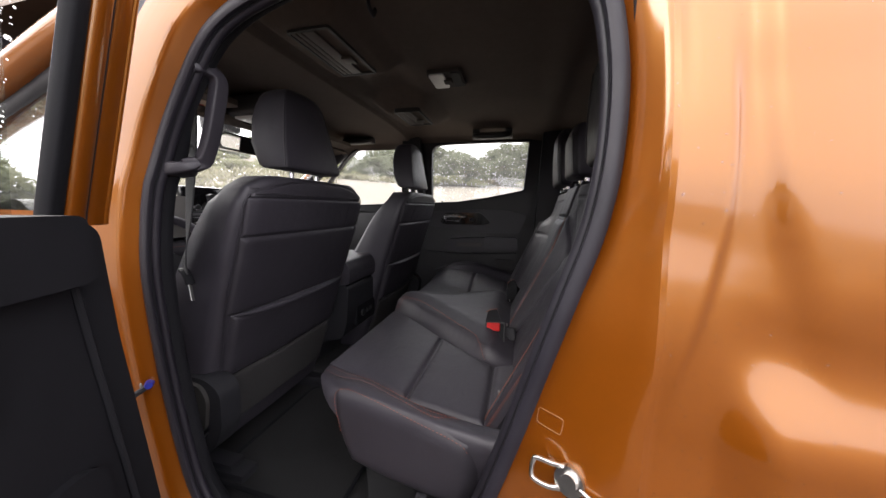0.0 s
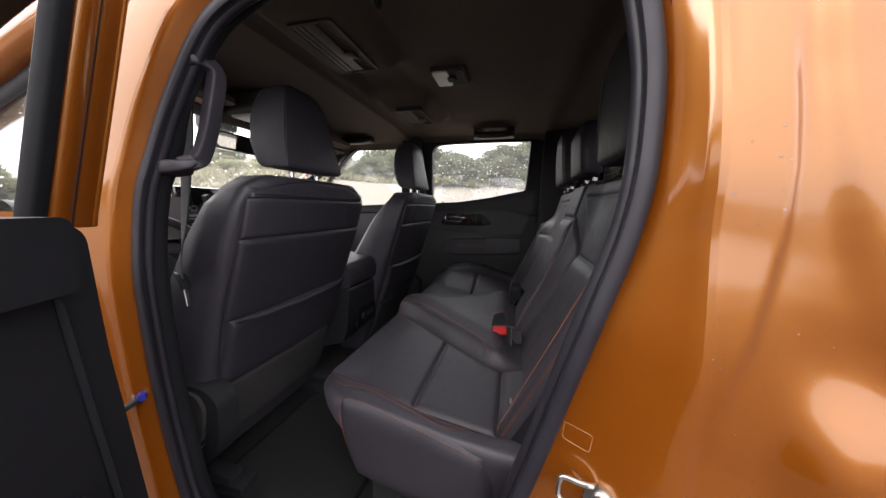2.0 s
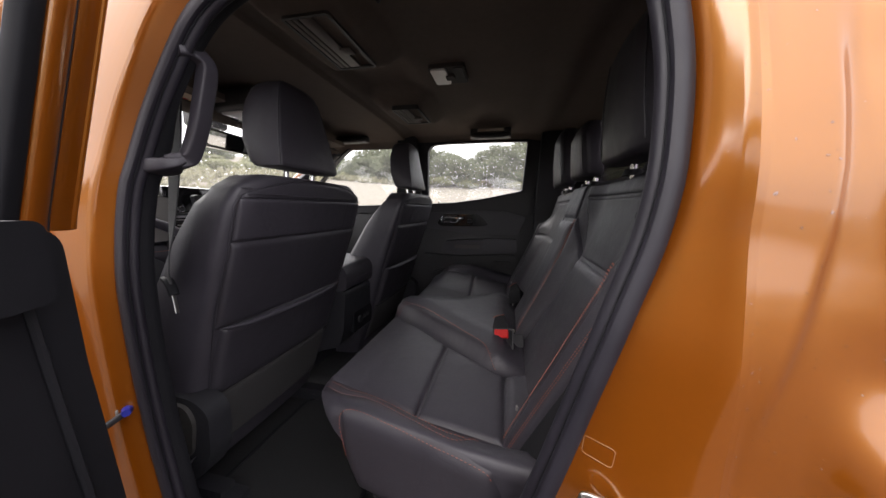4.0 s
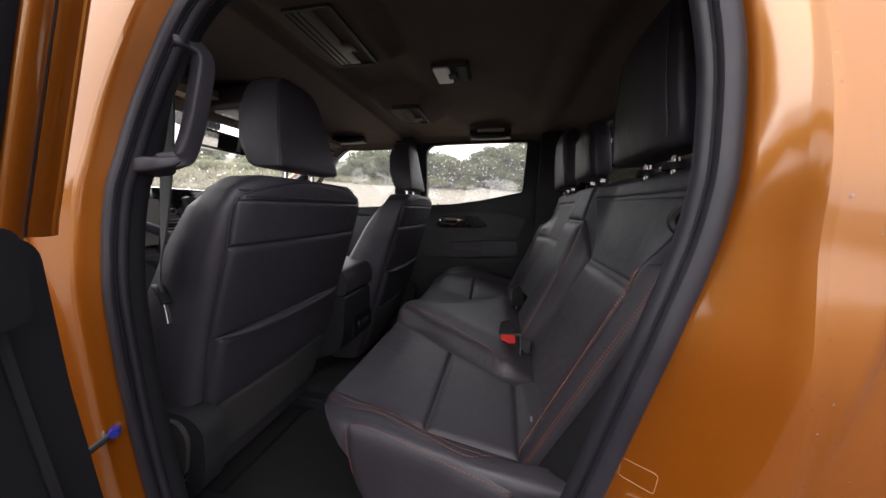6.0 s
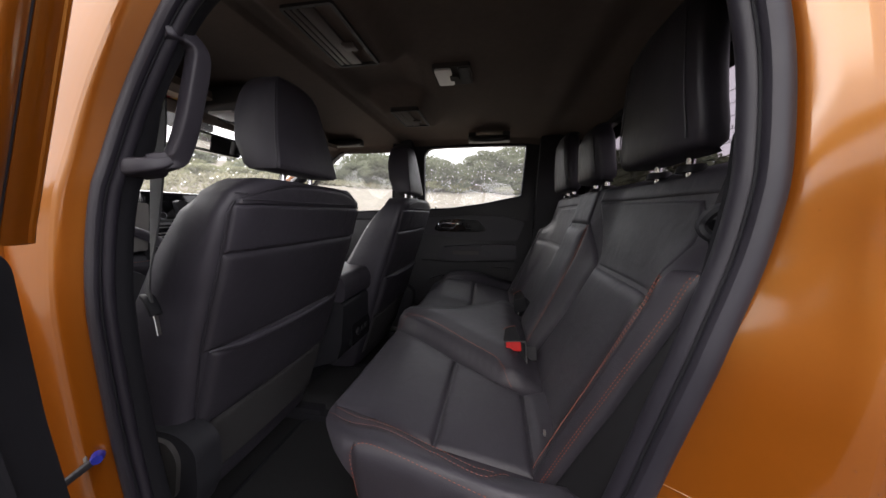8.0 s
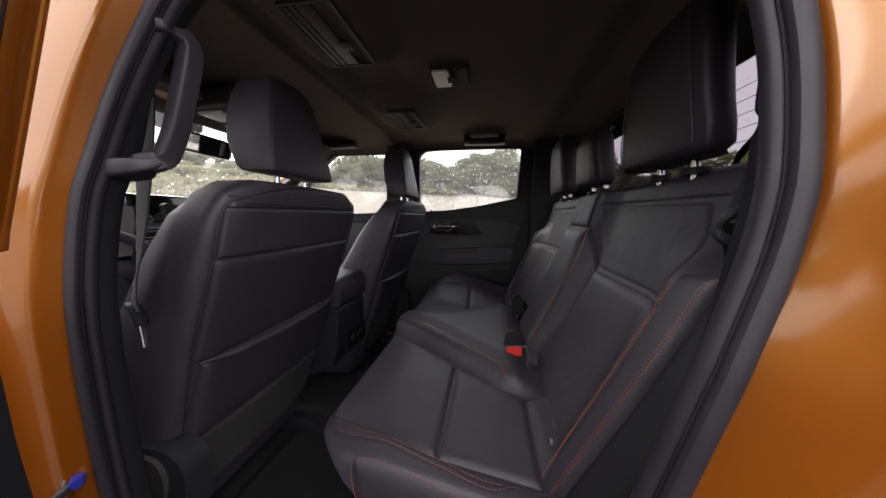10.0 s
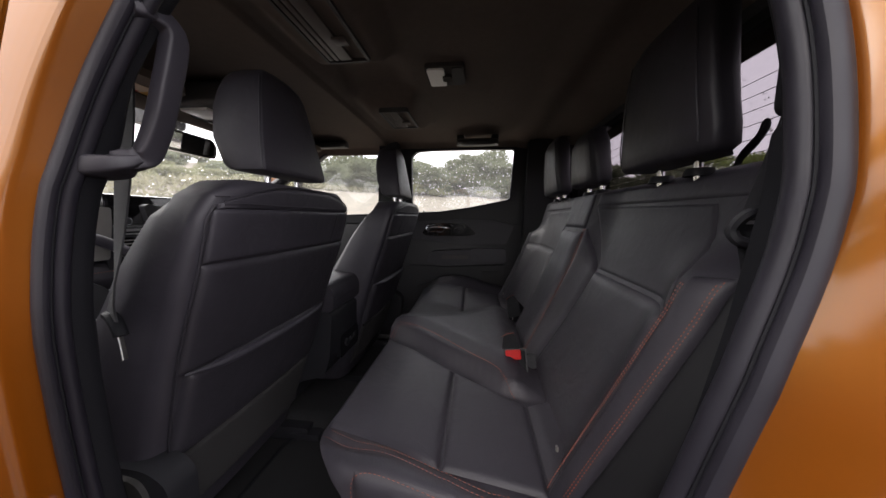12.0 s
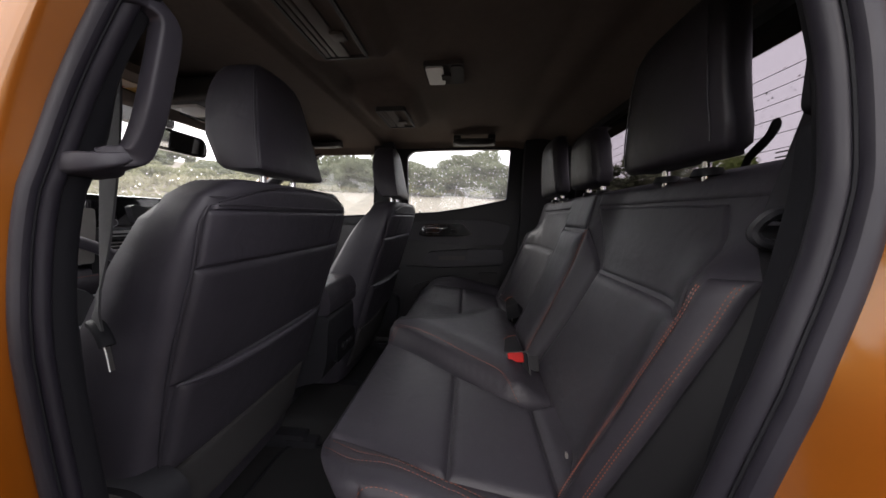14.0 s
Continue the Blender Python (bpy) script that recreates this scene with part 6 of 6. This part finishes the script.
fr = door_part("window_frame", frame_strip(0.000, 0.072, -0.013, -0.004), PAINT, door, "orange painted window frame")
door_part("hinge_side_face", sweep([(0.016, 0.000 + lean(z), z) for z in FR], oval(0.016, 0.008, 14, 3), (0, 1, 0)), PAINT, fr)
door_part("flange_rib", sweep([(0.008, 0.008 + lean(z), z) for z in FR], oval(0.0030, 0.0030, 8), (0, 1, 0)), PAINT, fr)
door_part("seal", frame_strip(0.0335, 0.0415, -0.006, 0.004), RUBBER, fr, "black rubber seal")
door_part("seal_lip", sweep([(0.0385, 0.006 + lean(z), z) for z in FR], oval(0.0028, 0.0036, 8), (0, 1, 0)), RUBBER, fr)
door_part("glass_side_face", sweep([(0.057, 0.006 + lean(z), z) for z in FR], oval(0.0135, 0.011, 14, 3), (0, 1, 0)), PAINT, fr)
door_part("frame_trim", sweep([(0.0815, 0.006 + lean(z), z) for z in FR], oval(0.0105, 0.009, 14, 4), (0, 1, 0)), SHADE_TRIM, door, "black plastic window trim")
top = [(0.05, 1.605), (0.25, 1.635), (0.50, 1.64), (0.66, 1.60), (0.70, 1.45), (0.71, 1.29)]
door_part("upper_frame", sweep([(l, lean(z) - 0.012, z) for l, z in top], oval(0.030, 0.018, 10), (0, 1, 0)), PAINT, door)
glass_out = [(0.10, 1.28), (0.70, 1.28), (0.68, 1.60), (0.5, 1.63), (0.24, 1.62), (0.14, 1.60)]
bm = bmesh.new()
loft([[Vector((l, lean(z) - 0.012, z)) for l, z in glass_out], [Vector((l, lean(z) - 0.016, z)) for l, z in glass_out]], True, True, bm)
dg = door_part("window_glass", bm, GLASS, door, "wet door glass")
dg.visible_shadow = False
door_part("outer_skin", box(0.05, 0.86, -0.075, -0.060, 0.56, 1.27, 0.01), PAINT, door)
door_part("inner_skin", box(0.130, 0.84, -0.065, 0.03, 0.56, 1.285, 0.012), PAINT, door)
panel = door_part("trim_panel", prism(round_outline([(0.086, 0.70), (0.09, 0.60), (0.84, 0.60), (0.84, 1.298), (0.165, 1.300), (0.138, 1.288), (0.132, 1.16), (0.110, 0.95)], 0.014), "y", 0.02, 0.104, 0.008, 4), SHADE_TRIM, door, "black grained door trim")
door_part("shoulder", prism(round_outline([(0.172, 1.235), (0.84, 1.235), (0.84, 1.304), (0.172, 1.304)], 0.014), "y", 0.06, 0.124, 0.016, 4), SHADE_TRIM, panel)
door_part("rim", sweep(spline([(0.176, 0.106, 1.235), (0.168, 0.107, 1.15), (0.146, 0.108, 0.95), (0.122, 0.108, 0.72)], 5), oval(0.0035, 0.004, 8), (0, 1, 0)), SHADE_TRIM, panel)
door_part("lower_field", prism(round_outline([(0.165, 0.63), (0.80, 0.63), (0.80, 1.06), (0.180, 1.04)], 0.03), "y", 0.096, 0.114, 0.012, 3), SHADE_TRIM, panel)
door_part("pull_pocket", prism(round_outline([(0.250, 1.13), (0.48, 1.13), (0.48, 1.22), (0.250, 1.22)], 0.02), "y", 0.098, 0.109, 0.006), GLOSS_BLACK, panel)


def on_glass(l, z):
    return Vector((l, lean(z) - 0.017, z))


dr = drops(lambda g: (DOOR @ on_glass(0.112 + 0.5 * g.random() ** 2.2, 1.30 + 0.29 * g.random()), -dn), 420, 21, (0.0007, 0.0022))
rain = solo("rain_drops", dr, DROP_BRIGHT, "rain drops on the open door's glass", "rain drops", kind="stuff")
rain.visible_shadow = False

# check strap of the open door
chk = thing("door_check_strap", "black door check strap bolted with a blue-capped bolt", "door check", at=(-0.69, -0.72, 0.99))
part("bracket", box(-0.704, -0.694, -0.733, -0.716, 0.982, 0.997, 0.004), DULL_STEEL, chk)
part("strap", sweep([(-0.688, -0.720, 0.990), (-0.697, -0.745, 0.978), (-0.712, -0.785, 0.958)], oval(0.0045, 0.0055, 8)), PLASTIC, chk)
part("cap", sweep([(-0.690, -0.722, 0.992), (-0.682, -0.728, 0.993), (-0.676, -0.732, 0.994)], oval(1, 1, 12), scales=(0.0070, 0.0070, 0.0055)), BLUE, chk, "blue plastic bolt cap")

# door latch striker on the rear pillar
lat = thing("door_striker", "bright steel door striker loop on the orange pillar", "door latch", at=(-0.02, -0.78, 1.05))
sn = Vector((-0.46, -0.86, 0.22)).normalized()
sc = Vector((0.0160, -0.7555, 1.0195))
sx = (Vector((0.85, -0.52, 0)) - sn * sn.dot(Vector((0.85, -0.52, 0)))).normalized()
sz = sx.cross(sn)
if sz.z < 0:
    sz = -sz


def on_striker(a, b, c):
    return sc + sx * a + sz * b + sn * c


part("washer", cylinder(on_striker(0, 0, -0.006), on_striker(0, 0, 0.004), 0.0165, 0.0158, 28), STEEL, lat)
part("boss", cylinder(on_striker(0.001, 0.002, 0.003), on_striker(0.001, 0.002, 0.010), 0.0095, 0.0085, 20), STEEL, lat)
part("loop", sweep(spline([on_striker(-0.006, 0.012, 0.0), on_striker(-0.018, 0.0125, 0.010), on_striker(-0.032, 0.012, 0.014), on_striker(-0.037, 0.008, 0.015), on_striker(-0.037, -0.008, 0.015), on_striker(-0.032, -0.013, 0.014), on_striker(-0.018, -0.0135, 0.010), on_striker(-0.006, -0.013, 0.0)], 5), oval(0.0024, 0.0027, 10, 3)), STEEL, lat)
part("bolt", cylinder(on_striker(0.012, -0.002, 0.002), on_striker(0.030, -0.006, 0.004), 0.0030, 0.0026), STEEL, lat)

sticker = thing("clear_sticker", "clear protective film patch on the orange pillar", "sticker", at=(-0.011, -0.765, 1.092))
patch = on_skin(((-0.0185, 1.082), (0.0080, 1.080), (0.0055, 1.060), (-0.0200, 1.063)), 0.0006)
rounded = []
for i in range(4):
    a, c, b = patch[i - 1], patch[i], patch[(i + 1) % 4]
    rounded += [c + (a - c).normalized() * 0.003, c + (a - c).normalized() * 0.0008 + (b - c).normalized() * 0.0008, c + (b - c).normalized() * 0.003]
part("film_edge", sweep(rounded, oval(0.00028, 0.00022, 6), (-0.45, -0.88, 0.13), closed=True), FILM, sticker)

# ---------------------------------------------------------------- near front door, closed
fd = thing("front_door", "closed orange front door with black window frame", "door", at=(-1.3, -0.8, 0.6))


def door_skin(u, v):
    x = -1.85 + 1.085 * u
    z = 0.60 + 0.70 * v
    y = -0.775 - 0.03 * math.sin(math.pi * min(1, v * 1.1)) + 0.03 * smoothstep(0.8, 1.0, v)
    return Vector((x, y, z))


part("skin", grid(door_skin, 14, 14), PAINT, fd)
part("edge", sweep([(-0.765, door_skin(1, v / 10).y + 0.012, 0.60 + 0.07 * v) for v in range(11)], oval(0.006, 0.014, 8), (0, 1, 0)), PAINT, fd)
part("rear_frame", sweep([(-0.82, -0.752, 1.29), (-0.81, -0.728, 1.38), (-0.775, -0.695, 1.47), (-0.725, -0.670, 1.55), (-0.685, -0.655, 1.592)], oval(0.026, 0.010, 10), (0, 1, 0.2)), GLOSS_BLACK, fd)
part("upper_frame", sweep([(-0.685, -0.652, 1.592), (-0.73, -0.645, 1.612), (-0.85, -0.640, 1.618), (-1.05, -0.64, 1.56), (-1.25, -0.655, 1.47), (-1.55, -0.70, 1.31), (-1.80, -0.74, 1.26)], oval(0.020, 0.012, 10), (0, 1, 0)), PLASTIC, fd)
gl = bmesh.new()
go = [(-1.78, -0.755, 1.26), (-0.83, -0.750, 1.28), (-0.785, -0.698, 1.47), (-0.735, -0.672, 1.55), (-0.70, -0.655, 1.59), (-0.74, -0.648, 1.606), (-0.86, -0.642, 1.61), (-1.05, -0.645, 1.545), (-1.25, -0.66, 1.46), (-1.55, -0.705, 1.30)]
loft([[Vector(p) for p in go], [Vector(p) + Vector((0, 0.004, 0)) for p in go]], True, True, gl)
g = part("window_glass", gl, CLEAR, fd)
g.visible_shadow = False
part("inner_trim", box(-1.85, -0.80, -0.76, -0.70, 0.60, 1.28, 0.01), PLASTIC, fd)

# ---------------------------------------------------------------- rest of the truck's body
def side_panel(outline, y, s, material, name, label=""):
    return part(name, prism(outline, "y", min(y * s, (y - 0.05) * s), max(y * s, (y - 0.05) * s), 0.012), material, cab, label)


def arch(cx, r, x0, x1, z0, z1):
    """A side outline with a wheel arch cut from its foot."""
    pts = [(x0, z1), (x0, z0)]
    for i in range(13):
        a = math.pi - math.pi * i / 12
        pts.append((cx + r * math.cos(a), max(z0, 0.38 + r * math.sin(a))))
    pts += [(x1, z0), (x1, z1)]
    return pts


for s in (-1, 1):
    side_panel(arch(1.15, 0.47, 0.50, 2.02, 0.50, 1.19), 0.86, s, PAINT, "bed_side")
    side_panel(arch(-2.15, 0.47, -2.86, -1.58, 0.46, 1.06), 0.85, s, PAINT, "front_wing")
    part("bed_rail", box(0.50, 2.02, min(s * 0.80, s * 0.87), max(s * 0.80, s * 0.87), 1.185, 1.21, 0.01), PLASTIC, cab)
part("bed_floor", box(0.46, 2.0, -0.81, 0.81, 0.70, 0.74, 0.01), PLASTIC, cab)
part("bed_front", box(0.46, 0.50, -0.81, 0.81, 0.70, 1.19, 0.01), PAINT, cab)
part("tailgate", box(1.98, 2.03, -0.81, 0.81, 0.66, 1.19, 0.015), PAINT, cab)
part("rear_bumper", box(2.02, 2.16, -0.80, 0.80, 0.48, 0.64, 0.03), SATIN, cab)
part("chassis_rail", box(-2.7, 2.0, -0.45, -0.35, 0.40, 0.54, 0.02), PLASTIC, cab)
part("chassis_rail", box(-2.7, 2.0, 0.35, 0.45, 0.40, 0.54, 0.02), PLASTIC, cab)
for x in (-2.15, 1.15):
    part("axle", cylinder((x, -0.70, 0.38), (x, 0.70, 0.38), 0.045), PLASTIC, cab)
    for s in (-1, 1):
        part("rim", cylinder((x, s * 0.80, 0.38), (x, s * 0.845, 0.38), 0.22, 0.20, 28), SATIN, cab)
part("grille", box(-3.06, -2.96, -0.55, 0.55, 0.70, 1.0, 0.03), GLOSS_BLACK, cab)
part("front_bumper", box(-3.12, -2.86, -0.84, 0.84, 0.44, 0.72, 0.06), PAINT, cab)
for s in (-1, 1):
    part("headlight", box(-3.02, -2.80, min(s * 0.56, s * 0.82), max(s * 0.56, s * 0.82), 0.82, 1.0, 0.03), LENS, cab, "clear headlight")
